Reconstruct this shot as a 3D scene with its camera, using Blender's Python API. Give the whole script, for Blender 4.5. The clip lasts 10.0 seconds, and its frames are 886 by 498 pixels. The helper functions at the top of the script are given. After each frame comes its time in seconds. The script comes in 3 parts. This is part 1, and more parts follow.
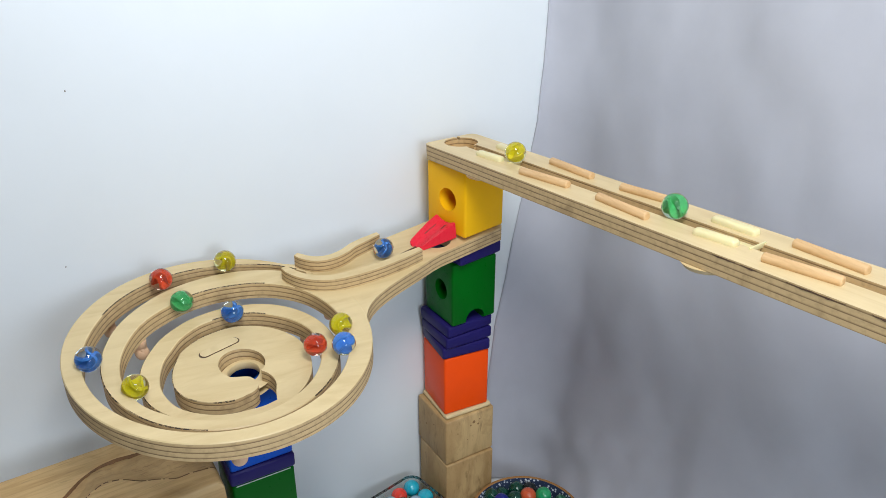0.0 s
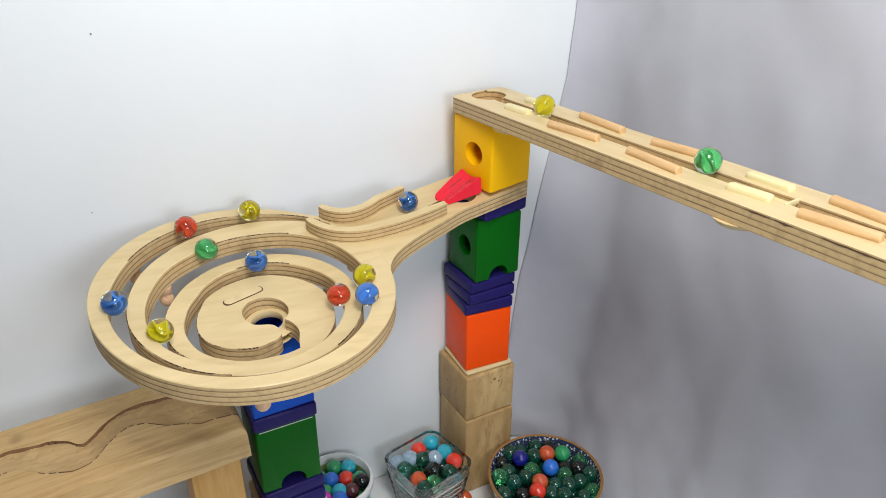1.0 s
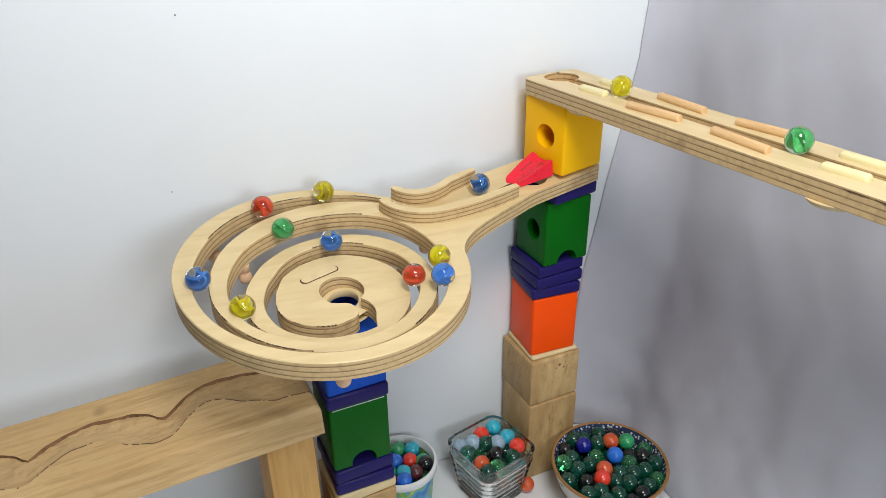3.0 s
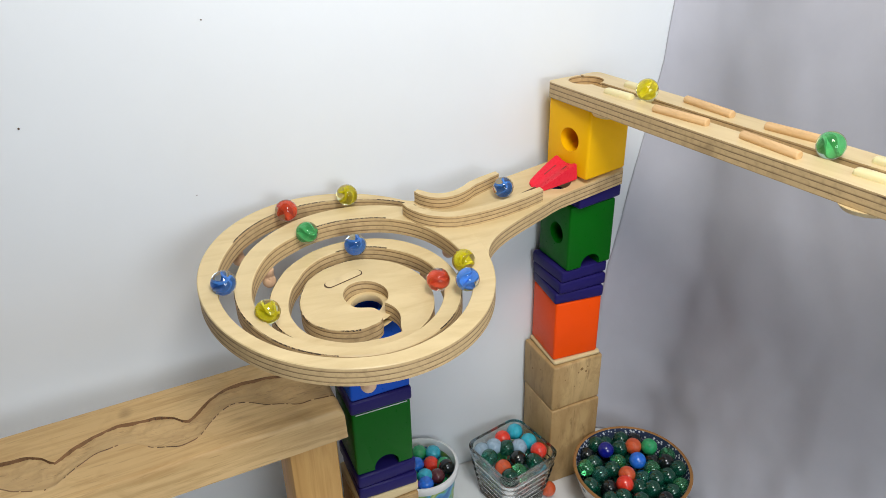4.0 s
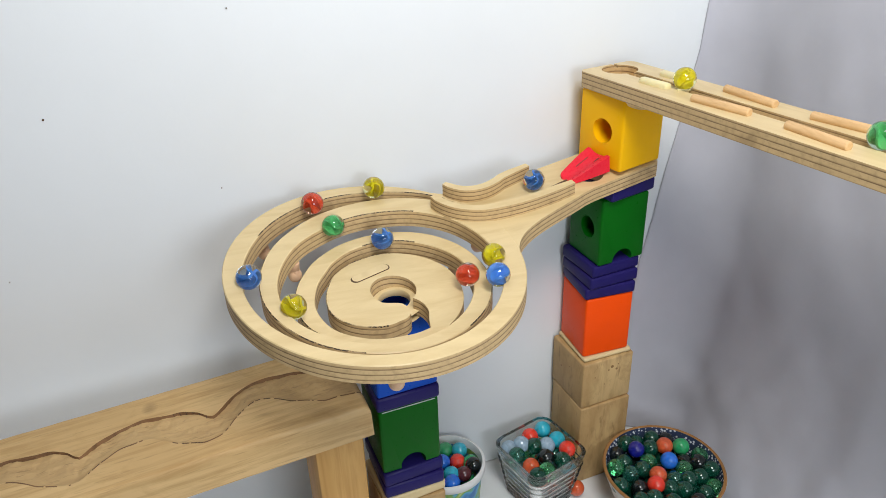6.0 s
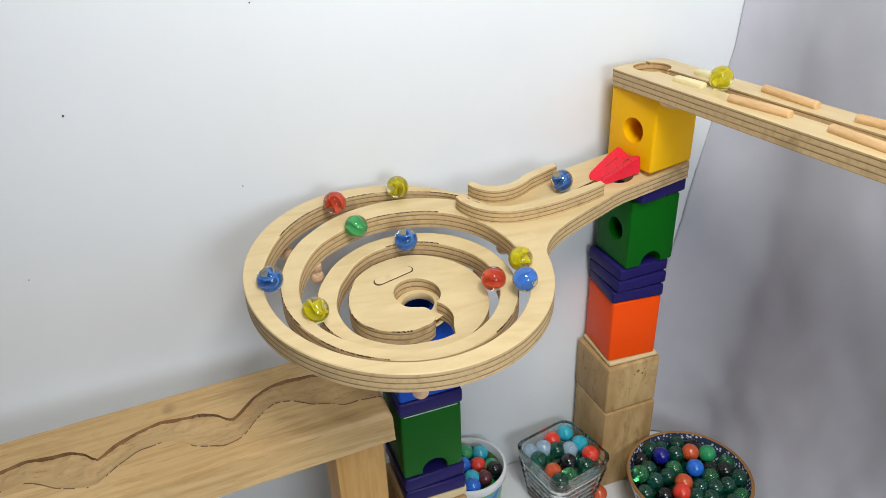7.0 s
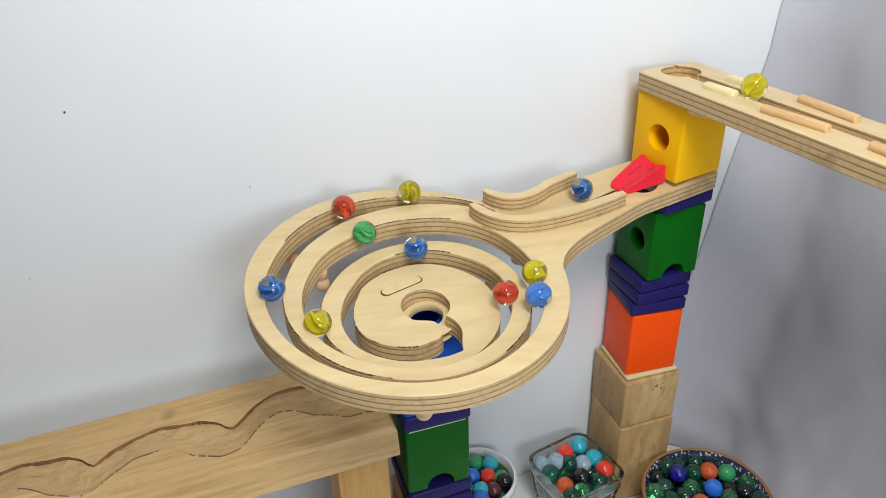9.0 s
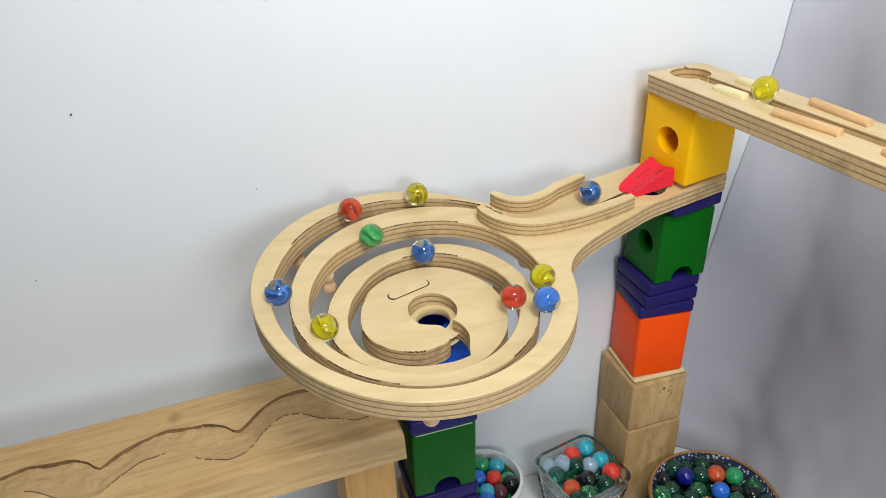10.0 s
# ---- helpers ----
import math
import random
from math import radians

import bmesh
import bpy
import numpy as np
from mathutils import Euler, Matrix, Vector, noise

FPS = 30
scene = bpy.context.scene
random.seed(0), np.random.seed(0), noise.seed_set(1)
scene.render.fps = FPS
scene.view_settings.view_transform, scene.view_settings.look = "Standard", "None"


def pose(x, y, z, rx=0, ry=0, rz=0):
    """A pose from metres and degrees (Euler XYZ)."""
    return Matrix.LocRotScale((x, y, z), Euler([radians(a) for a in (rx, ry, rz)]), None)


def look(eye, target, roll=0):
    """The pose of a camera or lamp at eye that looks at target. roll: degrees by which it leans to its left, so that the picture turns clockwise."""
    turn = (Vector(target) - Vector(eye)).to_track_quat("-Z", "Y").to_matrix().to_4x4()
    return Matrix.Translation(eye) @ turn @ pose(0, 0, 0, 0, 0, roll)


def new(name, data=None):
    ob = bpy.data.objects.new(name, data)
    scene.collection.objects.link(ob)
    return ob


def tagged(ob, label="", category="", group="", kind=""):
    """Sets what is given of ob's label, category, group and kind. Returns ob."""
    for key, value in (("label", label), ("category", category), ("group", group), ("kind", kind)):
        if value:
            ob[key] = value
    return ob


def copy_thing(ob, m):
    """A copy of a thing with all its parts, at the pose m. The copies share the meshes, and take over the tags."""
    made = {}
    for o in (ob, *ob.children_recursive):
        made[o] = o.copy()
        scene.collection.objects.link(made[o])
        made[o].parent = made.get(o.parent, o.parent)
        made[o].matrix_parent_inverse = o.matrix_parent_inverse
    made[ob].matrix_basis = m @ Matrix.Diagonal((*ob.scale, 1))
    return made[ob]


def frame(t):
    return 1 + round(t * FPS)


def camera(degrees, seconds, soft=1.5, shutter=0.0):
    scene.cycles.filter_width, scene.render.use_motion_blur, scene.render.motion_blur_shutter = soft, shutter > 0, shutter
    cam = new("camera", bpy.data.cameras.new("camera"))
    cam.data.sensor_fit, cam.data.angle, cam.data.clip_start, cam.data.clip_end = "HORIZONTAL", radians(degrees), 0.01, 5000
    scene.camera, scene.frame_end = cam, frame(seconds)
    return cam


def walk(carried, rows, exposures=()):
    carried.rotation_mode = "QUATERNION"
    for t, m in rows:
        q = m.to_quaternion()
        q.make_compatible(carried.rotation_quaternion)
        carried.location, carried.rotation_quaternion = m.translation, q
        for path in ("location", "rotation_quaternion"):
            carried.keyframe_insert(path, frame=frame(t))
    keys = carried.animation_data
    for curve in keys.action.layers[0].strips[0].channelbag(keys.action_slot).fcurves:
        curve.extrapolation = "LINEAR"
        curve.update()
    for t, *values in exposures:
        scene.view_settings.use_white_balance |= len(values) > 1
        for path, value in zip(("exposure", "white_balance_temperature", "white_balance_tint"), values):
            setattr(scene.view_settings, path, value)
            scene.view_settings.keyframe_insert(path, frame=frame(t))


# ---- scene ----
cam = camera(61.4, 10.0, 0.7)
PATH = [
    (0, (0.080, 0.075, 0.585), (-1.529, 0.898, -0.272), -0.1),
    (0.5, (0.073, 0.073, 0.571), (-1.514, 0.850, -0.366), 0.9),
    (1, (0.078, 0.073, 0.575), (-1.518, 0.827, -0.365), 0.3),
    (1.5, (0.078, 0.061, 0.571), (-1.544, 0.778, -0.354), -0.5),
    (2, (0.071, 0.052, 0.568), (-1.557, 0.719, -0.383), -1),
    (3.5, (0.071, 0.050, 0.568), (-1.563, 0.689, -0.392), -0.8),
    (4, (0.066, 0.047, 0.570), (-1.581, 0.655, -0.389), -1.3),
    (4.5, (0.065, 0.045, 0.569), (-1.591, 0.630, -0.388), -1.6),
    (5, (0.063, 0.048, 0.568), (-1.591, 0.632, -0.394), -1.4),
    (5.5, (0.059, 0.047, 0.564), (-1.597, 0.619, -0.402), -1.7),
    (7, (0.037, 0.046, 0.564), (-1.627, 0.549, -0.427), -2.1),
    (7.5, (0.029, 0.047, 0.566), (-1.634, 0.533, -0.432), -1.8),
    (8, (0.023, 0.050, 0.566), (-1.647, 0.512, -0.433), -1.4),
    (8.5, (0.017, 0.055, 0.565), (-1.653, 0.500, -0.441), -1.3),
    (9, (0.015, 0.061, 0.565), (-1.652, 0.499, -0.450), -1.6),
    (9.5, (0.011, 0.061, 0.566), (-1.655, 0.490, -0.454), -1.8),
    (10, (0.010, 0.061, 0.568), (-1.655, 0.484, -0.457), -1.7),
]
walk(cam, [(t, look(eye, target, roll)) for t, eye, target, roll in PATH], [(0, -0.12, 6100, 8), (0.35, -0.05, 6350, 10), (0.7, 0.0, 6500, 10), (10, 0.0, 6500, 10)])
from mathutils.geometry import tessellate_polygon

# ---- world and lights ----
world = bpy.data.worlds.new("world")
scene.world = world
world.use_nodes = True
world.node_tree.nodes["Background"].inputs[0].default_value = (0.80, 0.88, 1.0, 1)
world.node_tree.nodes["Background"].inputs[1].default_value = 0.04


def area_lamp(name, eye, target, size, power, colour):
    d = bpy.data.lights.new(name, "AREA")
    d.shape, d.size, d.energy, d.color = "DISK", size, power, colour
    ob = new(name, d)
    ob.matrix_world = look(eye, target)
    return ob


area_lamp("ceiling_lamp", (0.02, 0.18, 0.91), (-0.38, 0.28, 0.30), 0.26, 4.1, (1.0, 0.985, 0.955))
# added fill lamp in front of the towers; there is no window here
area_lamp("front_fill", (0.50, 0.26, 0.56), (-0.44, 0.31, 0.36), 0.36, 2.9, (0.86, 0.93, 1.0))


# ---- materials ----
def material(name, colour, rough=0.5, metal=0.0):
    m = bpy.data.materials.new(name)
    m.use_nodes = True
    b = m.node_tree.nodes["Principled BSDF"]
    b.inputs["Base Color"].default_value = (*colour, 1)
    b.inputs["Roughness"].default_value = rough
    b.inputs["Metallic"].default_value = metal
    return m, m.node_tree.nodes, m.node_tree.links, b


def coords(nodes, links, scale=(1, 1, 1), output="Object"):
    tc = nodes.new("ShaderNodeTexCoord")
    mp = nodes.new("ShaderNodeMapping")
    mp.inputs["Scale"].default_value = scale
    links.new(tc.outputs[output], mp.inputs["Vector"])
    return mp.outputs["Vector"]


def noise_tex(nodes, links, vec, scale, detail=4, rough=0.55, distort=0.0):
    n = nodes.new("ShaderNodeTexNoise")
    n.inputs["Scale"].default_value = scale
    n.inputs["Detail"].default_value = detail
    n.inputs["Roughness"].default_value = rough
    n.inputs["Distortion"].default_value = distort
    links.new(vec, n.inputs["Vector"])
    return n.outputs["Fac"]


def ramp_tex(nodes, links, fac, stops):
    r = nodes.new("ShaderNodeValToRGB")
    e = r.color_ramp.elements
    while len(e) < len(stops):
        e.new(0.5)
    for el, (p, c) in zip(e, stops):
        el.position, el.color = p, (*c, 1)
    links.new(fac, r.inputs["Fac"])
    return r.outputs["Color"]


def mix(nodes, links, fac, a, b, kind="MIX"):
    n = nodes.new("ShaderNodeMix")
    n.data_type, n.blend_type = "RGBA", kind
    for sock, v in ((n.inputs[0], fac), (n.inputs[6], a), (n.inputs[7], b)):
        if hasattr(v, "links"):
            links.new(v, sock)
        elif isinstance(v, (int, float)):
            sock.default_value = v
        else:
            sock.default_value = (*v, 1)
    return n.outputs[2]


def bump(nodes, links, b, fac, strength, distance):
    n = nodes.new("ShaderNodeBump")
    n.inputs["Strength"].default_value = strength
    n.inputs["Distance"].default_value = distance
    links.new(fac, n.inputs["Height"])
    links.new(n.outputs["Normal"], b.inputs["Normal"])


def painted(name, colour, rough=0.33, worn=0.12):
    m, nodes, links, b = material(name, colour, rough)
    v = coords(nodes, links)
    big = noise_tex(nodes, links, v, 40, 3)
    fine = noise_tex(nodes, links, v, 420, 3)
    dark = tuple(c * (1 - worn) for c in colour)
    links.new(mix(nodes, links, big, colour, dark), b.inputs["Base Color"])
    links.new(ramp_tex(nodes, links, fine, [(0.3, (rough - 0.06,) * 3), (0.7, (rough + 0.1,) * 3)]), b.inputs["Roughness"])
    bump(nodes, links, b, fine, 0.12, 0.0004)
    b.inputs["Specular IOR Level"].default_value = 0.15
    return m


def wood(name, light, dark, grain=(6, 90, 90), rough=0.5, knots=0.0, ring=0.0, streak=0.0):
    """Long-grained wood: the first axis runs along the fibres."""
    m, nodes, links, b = material(name, light, rough)
    v = coords(nodes, links, grain)
    fibre = noise_tex(nodes, links, v, 3.0, 6, 0.62, 0.6)
    col = ramp_tex(nodes, links, fibre, [(0.30, dark), (0.55, light), (0.8, tuple(min(1, c * 1.08) for c in light))])
    v2 = coords(nodes, links)
    patch = noise_tex(nodes, links, v2, 22, 3)
    col = mix(nodes, links, ramp_tex(nodes, links, patch, [(0.35, (0, 0, 0)), (0.75, (0.35,) * 3)]), col, tuple(c * 0.82 for c in light))
    if ring:
        v3 = coords(nodes, links, (grain[0] * 0.35, grain[1] * 0.35, grain[2] * 0.35))
        w = nodes.new("ShaderNodeTexWave")
        w.wave_type, w.bands_direction = "RINGS", "X"
        w.inputs["Scale"].default_value = 0.55
        w.inputs["Distortion"].default_value = 6.0
        w.inputs["Detail"].default_value = 2.0
        w.inputs["Detail Scale"].default_value = 0.6
        links.new(v3, w.inputs["Vector"])
        lines = ramp_tex(nodes, links, w.outputs["Fac"], [(0.45, (0, 0, 0)), (0.92, (ring,) * 3)])
        col = mix(nodes, links, lines, col, dark)
    if streak:
        v4 = coords(nodes, links, tuple(2.6 * c for c in grain))
        fine = noise_tex(nodes, links, v4, 3.0, 3, 0.6, 0.3)
        col = mix(nodes, links, ramp_tex(nodes, links, fine, [(0.58, (0, 0, 0)), (0.74, (streak,) * 3)]), col, tuple(c * 0.7 for c in dark))
        stain = noise_tex(nodes, links, v2, 34, 4, 0.6, 1.2)
        col = mix(nodes, links, ramp_tex(nodes, links, stain, [(0.56, (0, 0, 0)), (0.74, (0.8 * streak,) * 3)]), col, dark)
    if knots:
        vo = nodes.new("ShaderNodeTexVoronoi")
        vo.inputs["Scale"].default_value = 17
        vk = coords(nodes, links, (0.8, 1, 1))
        links.new(vk, vo.inputs["Vector"])
        k = ramp_tex(nodes, links, vo.outputs["Distance"], [(0.02, (knots,) * 3), (0.11, (0, 0, 0))])
        col = mix(nodes, links, k, col, tuple(c * 0.35 for c in dark))
    links.new(col, b.inputs["Base Color"])
    bump(nodes, links, b, fibre, 0.25, 0.0006)
    return m


def ply_edge(name, output, scale, light=(0.60, 0.43, 0.215), dark=(0.19, 0.11, 0.045), veneers=6.5):
    """The layered edge of birch plywood; the layers are stacked along one axis of the given coordinates."""
    m, nodes, links, b = material(name, light, 0.62)
    v = coords(nodes, links, scale, output)
    sep = nodes.new("ShaderNodeSeparateXYZ")
    links.new(v, sep.inputs[0])
    axis = sep.outputs["Y" if output == "UV" else "Z"]
    vv = coords(nodes, links)
    wob = noise_tex(nodes, links, vv, 60, 4)
    add = nodes.new("ShaderNodeMath")
    add.operation = "MULTIPLY_ADD"
    links.new(wob, add.inputs[0])
    add.inputs[1].default_value = 0.025
    links.new(axis, add.inputs[2])
    mul = nodes.new("ShaderNodeMath")
    mul.operation = "MULTIPLY"
    links.new(add.outputs[0], mul.inputs[0])
    mul.inputs[1].default_value = veneers * 0.5
    fr = nodes.new("ShaderNodeMath")
    fr.operation = "FRACT"
    links.new(mul.outputs[0], fr.inputs[0])
    band = ramp_tex(nodes, links, fr.outputs[0], [(0.0, light), (0.54, light), (0.62, dark), (0.70, dark), (0.80, tuple(0.4 * a + 0.6 * c for a, c in zip(dark, light))), (0.95, light)])
    band = mix(nodes, links, ramp_tex(nodes, links, noise_tex(nodes, links, vv, 48, 4), [(0.42, (0, 0, 0)), (0.70, (0.45,) * 3)]), band, tuple(0.25 * a + 0.75 * c for a, c in zip(dark, light)))
    spots = noise_tex(nodes, links, vv, 260, 3)
    burn = ramp_tex(nodes, links, noise_tex(nodes, links, vv, 33, 3), [(0.60, (0, 0, 0)), (0.72, (0.35,) * 3)])
    col = mix(nodes, links, ramp_tex(nodes, links, spots, [(0.30, (0.28,) * 3), (0.52, (0, 0, 0))]), band, dark)
    col = mix(nodes, links, burn, col, tuple(c * 0.75 for c in dark))
    links.new(col, b.inputs["Base Color"])
    bump(nodes, links, b, spots, 0.3, 0.0006)
    return m


M_PLY = wood("birch_face", (0.70, 0.545, 0.29), (0.60, 0.445, 0.215), (26, 5, 26), 0.42)
M_PLY_X = wood("birch_face_long", (0.72, 0.565, 0.31), (0.63, 0.47, 0.24), (4, 40, 40), 0.42)
M_EDGE_UV = ply_edge("birch_edge", "UV", (1, 1, 1))
M_EDGE_Z = ply_edge("birch_edge_flat", "Object", (1, 1, 84.0))
M_PINE = wood("pine", (0.67, 0.455, 0.205), (0.47, 0.28, 0.10), (60, 5, 60), 0.5, 0.5, 0.35, 0.55)
M_PILLAR = wood("pillar_wood", (0.60, 0.41, 0.185), (0.36, 0.215, 0.08), (26, 26, 9), 0.55, 0.9, 0.6, 0.75)
M_LEG = wood("leg_wood", (0.64, 0.37, 0.115), (0.50, 0.26, 0.065), (60, 60, 4), 0.5, 0.0, 0.4)
M_BEECH = wood("beech_dowel", (0.72, 0.47, 0.23), (0.58, 0.35, 0.15), (9, 80, 80), 0.5)
M_PEG = wood("beech_peg", (0.80, 0.54, 0.34), (0.66, 0.40, 0.24), (50, 50, 12), 0.5)
M_CARVED = wood("carved_pine", (0.59, 0.395, 0.18), (0.47, 0.30, 0.13), (70, 10, 70), 0.7, 0.0, 0.3, 0.9)
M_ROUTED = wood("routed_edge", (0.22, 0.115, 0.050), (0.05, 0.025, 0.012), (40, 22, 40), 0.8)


def burnt_edge():
    """Pale wood with a broken, dotted scorch line."""
    m, nodes, links, b = material("burnt_edge", (0.6, 0.44, 0.22), 0.7)
    v = coords(nodes, links)
    dots = noise_tex(nodes, links, v, 850, 3, 0.6)
    runs = noise_tex(nodes, links, v, 55, 2)
    col = ramp_tex(nodes, links, dots, [(0.50, (0.03, 0.018, 0.010)), (0.60, (0.45, 0.31, 0.15))])
    links.new(mix(nodes, links, ramp_tex(nodes, links, runs, [(0.52, (0, 0, 0)), (0.66, (0.9,) * 3)]), col, (0.62, 0.46, 0.24)), b.inputs["Base Color"])
    return m


M_BURNT = burnt_edge()
M_KNOT = wood("knot_wood", (0.30, 0.17, 0.06), (0.12, 0.06, 0.02), (300, 300, 300), 0.6)
M_YELLOW = painted("yellow_paint", (0.97, 0.52, 0.003))
M_GREEN = painted("green_paint", (0.001, 0.115, 0.004))
M_NAVY = painted("navy_paint", (0.018, 0.013, 0.115))
M_ORANGE = painted("orange_paint", (1.0, 0.085, 0.002))
M_BLUE = painted("blue_paint", (0.003, 0.075, 0.48))
M_RED = painted("red_plastic", (0.80, 0.025, 0.05), 0.28, 0.05)
M_PALE, _n, _l, _b = material("pale_resin", (0.78, 0.69, 0.38), 0.3)
_b.inputs["Subsurface Weight"].default_value = 0.2
_b.inputs["Subsurface Radius"].default_value = (0.004, 0.003, 0.002)
M_DARKCUT, _n, _l, _b = material("burnt_saw_cut", (0.10, 0.055, 0.03), 0.8)


def plain_white(name, colour, rough, grime):
    m, nodes, links, b = material(name, colour, rough)
    v = coords(nodes, links)
    col = mix(nodes, links, ramp_tex(nodes, links, noise_tex(nodes, links, v, 6, 5), [(0.35, (0, 0, 0)), (0.75, (grime,) * 3)]), colour, tuple(c * 0.9 for c in colour))
    links.new(col, b.inputs["Base Color"])
    bump(nodes, links, b, noise_tex(nodes, links, v, 300, 4), 0.08, 0.0005)
    return m


M_BOARD = plain_white("white_board", (0.79, 0.825, 0.85), 0.42, 0.5)
M_TABLE = plain_white("white_table", (0.78, 0.79, 0.79), 0.35, 0.8)
# grey of the unseen room, set dark so little light bounces back
M_ROOM = plain_white("unseen_room_grey", (0.30, 0.30, 0.31), 0.7, 0.4)


def fabric():
    m, nodes, links, b = material("grey_cotton", (0.5, 0.5, 0.52), 0.9)
    v = coords(nodes, links)
    cloud = noise_tex(nodes, links, v, 9, 5)
    col = ramp_tex(nodes, links, cloud, [(0.3, (0.46, 0.465, 0.52)), (0.7, (0.55, 0.555, 0.615))])
    links.new(col, b.inputs["Base Color"])
    crease = noise_tex(nodes, links, coords(nodes, links, (17, 17, 9)), 1.0, 2, 0.4, 0.15)
    thread = noise_tex(nodes, links, coords(nodes, links, (420, 420, 300)), 1.0, 2)
    bump(nodes, links, b, mix(nodes, links, 0.985, thread, crease), 0.42, 0.009)
    b.inputs["Sheen Weight"].default_value = 0.25
    return m


M_CURTAIN = fabric()


def glass(name, colour, rough=0.0, ior=1.48):
    m, nodes, links, b = material(name, colour, rough)
    b.inputs["Transmission Weight"].default_value = 1.0
    b.inputs["IOR"].default_value = ior
    return m


M_GLASS = glass("clear_glass", (0.97, 1.0, 0.99), 0.16)


# ---- mesh helpers ----
def link_mesh(name, bm, mats, parent=None, label="", smooth=None):
    bmesh.ops.recalc_face_normals(bm, faces=bm.faces[:])
    me = bpy.data.meshes.new(name)
    bm.to_mesh(me)
    bm.free()
    for m in (mats if isinstance(mats, (list, tuple)) else [mats]):
        me.materials.append(m)
    if smooth is not None:
        soften(me, smooth)
    ob = new(name, me)
    if parent is not None:
        ob.parent = parent
    if label:
        ob["label"] = label
    return ob


def soften(me, degrees):
    for p in me.polygons:
        p.use_smooth = True
    me.set_sharp_from_angle(angle=radians(degrees))


def part(name, bm, mats, parent, label="", smooth=35):
    return link_mesh(name, bm, mats, parent, label, smooth)


def thing(name, label, category, m=None, group="", kind=""):
    ob = new(name)
    ob.empty_display_size = 0.01
    if m is not None:
        ob.matrix_basis = m
    return tagged(ob, label, category, group, kind)


def box_bm(sx, sy, sz, centre=(0, 0, 0), bevel=0.0, segments=2):
    bm = bmesh.new()
    bmesh.ops.create_cube(bm, size=1.0)
    bmesh.ops.scale(bm, vec=(sx, sy, sz), verts=bm.verts[:])
    if bevel:
        bmesh.ops.bevel(bm, geom=bm.edges[:], offset=bevel, segments=segments, profile=0.5, affect="EDGES")
    bmesh.ops.translate(bm, vec=centre, verts=bm.verts[:])
    return bm


def tube_bm(radius, depth, matrix=None, segments=32, bevel=0.0, radius2=None):
    bm = bmesh.new()
    bmesh.ops.create_cone(bm, cap_ends=True, segments=segments, radius1=radius, radius2=radius if radius2 is None else radius2, depth=depth)
    if bevel:
        rim = [e for e in bm.edges if abs(e.verts[0].co.z - e.verts[1].co.z) < 1e-6]
        bmesh.ops.bevel(bm, geom=rim, offset=bevel, segments=3, profile=0.5, affect="EDGES")
    if matrix is not None:
        bmesh.ops.transform(bm, matrix=matrix, verts=bm.verts[:])
    return bm


def prism_bm(points, z0, z1, bevel=0.0):
    """A flat outline raised from z0 to z1; the side faces take the second material."""
    bm = bmesh.new()
    low = [bm.verts.new((x, y, z0)) for x, y in points]
    high = [bm.verts.new((x, y, z1)) for x, y in points]
    bm.faces.new(high)
    bm.faces.new(low[::-1])
    n = len(points)
    for i in range(n):
        f = bm.faces.new((low[i], low[(i + 1) % n], high[(i + 1) % n], high[i]))
        f.material_index = 1
    return bm


def lathe_bm(profile, segments=64):
    bm = bmesh.new()
    rings = []
    for r, z in profile:
        if r < 1e-6:
            rings.append([bm.verts.new((0, 0, z))] * segments)
        else:
            rings.append([bm.verts.new((r * math.cos(2 * math.pi * i / segments), r * math.sin(2 * math.pi * i / segments), z)) for i in range(segments)])
    for a, b in zip(rings, rings[1:]):
        for i in range(segments):
            j = (i + 1) % segments
            vs = []
            for v in (a[i], a[j], b[j], b[i]):
                if v not in vs:
                    vs.append(v)
            if len(vs) > 2:
                bm.faces.new(vs)
    return bm


def carve(ob, cutters, smooth=35):
    """Cuts the given solids out of a mesh for good."""
    obs = []
    for bm in cutters:
        if len(ob.data.materials) > 1:
            for f in bm.faces:
                f.material_index = 1
        bmesh.ops.recalc_face_normals(bm, faces=bm.faces[:])
        me = bpy.data.meshes.new("tool")
        bm.to_mesh(me)
        bm.free()
        tool = new("tool", me)
        tool.matrix_world = ob.matrix_basis if ob.parent is None else ob.parent.matrix_basis @ ob.matrix_basis
        mod = ob.modifiers.new("cut", "BOOLEAN")
        mod.operation, mod.object, mod.solver = "DIFFERENCE", tool, "EXACT"
        obs.append(tool)
    bpy.context.view_layer.update()
    done = bpy.data.meshes.new_from_object(ob.evaluated_get(bpy.context.evaluated_depsgraph_get()))
    ob.modifiers.clear()
    ob.data = done
    for tool in obs:
        bpy.data.objects.remove(tool)
    soften(done, smooth)


# ---- setting: table, white board, curtain, room ----
WALL_X = -0.468

tagged(link_mesh("table_top", box_bm(1.3, 1.6, 0.03, (0.17, 0.05, -0.015), 0.003), M_TABLE), "white smooth table top under the marble run", "table", kind="structure")


def white_board():
    ob = link_mesh("wall_west", box_bm(0.006, 1.50, 1.45, (0, 0, 0), 0.001), M_BOARD)
    ob.location = (WALL_X - 0.003, -0.235, 0.726)
    for y, zz, r in ((-0.049, 0.411, 0.0007), (0.076, 0.469, 0.0005), (0.052, 0.345, 0.0004), (-0.10, 0.30, 0.0004)):
        speck = part("speck", tube_bm(r, 0.0006, pose(0, 0, 0, 0, 90, 0), 10), M_DARKCUT, ob, "tiny dark speck")
        speck.matrix_basis = pose(0.0032, y + 0.235, zz - 0.726)
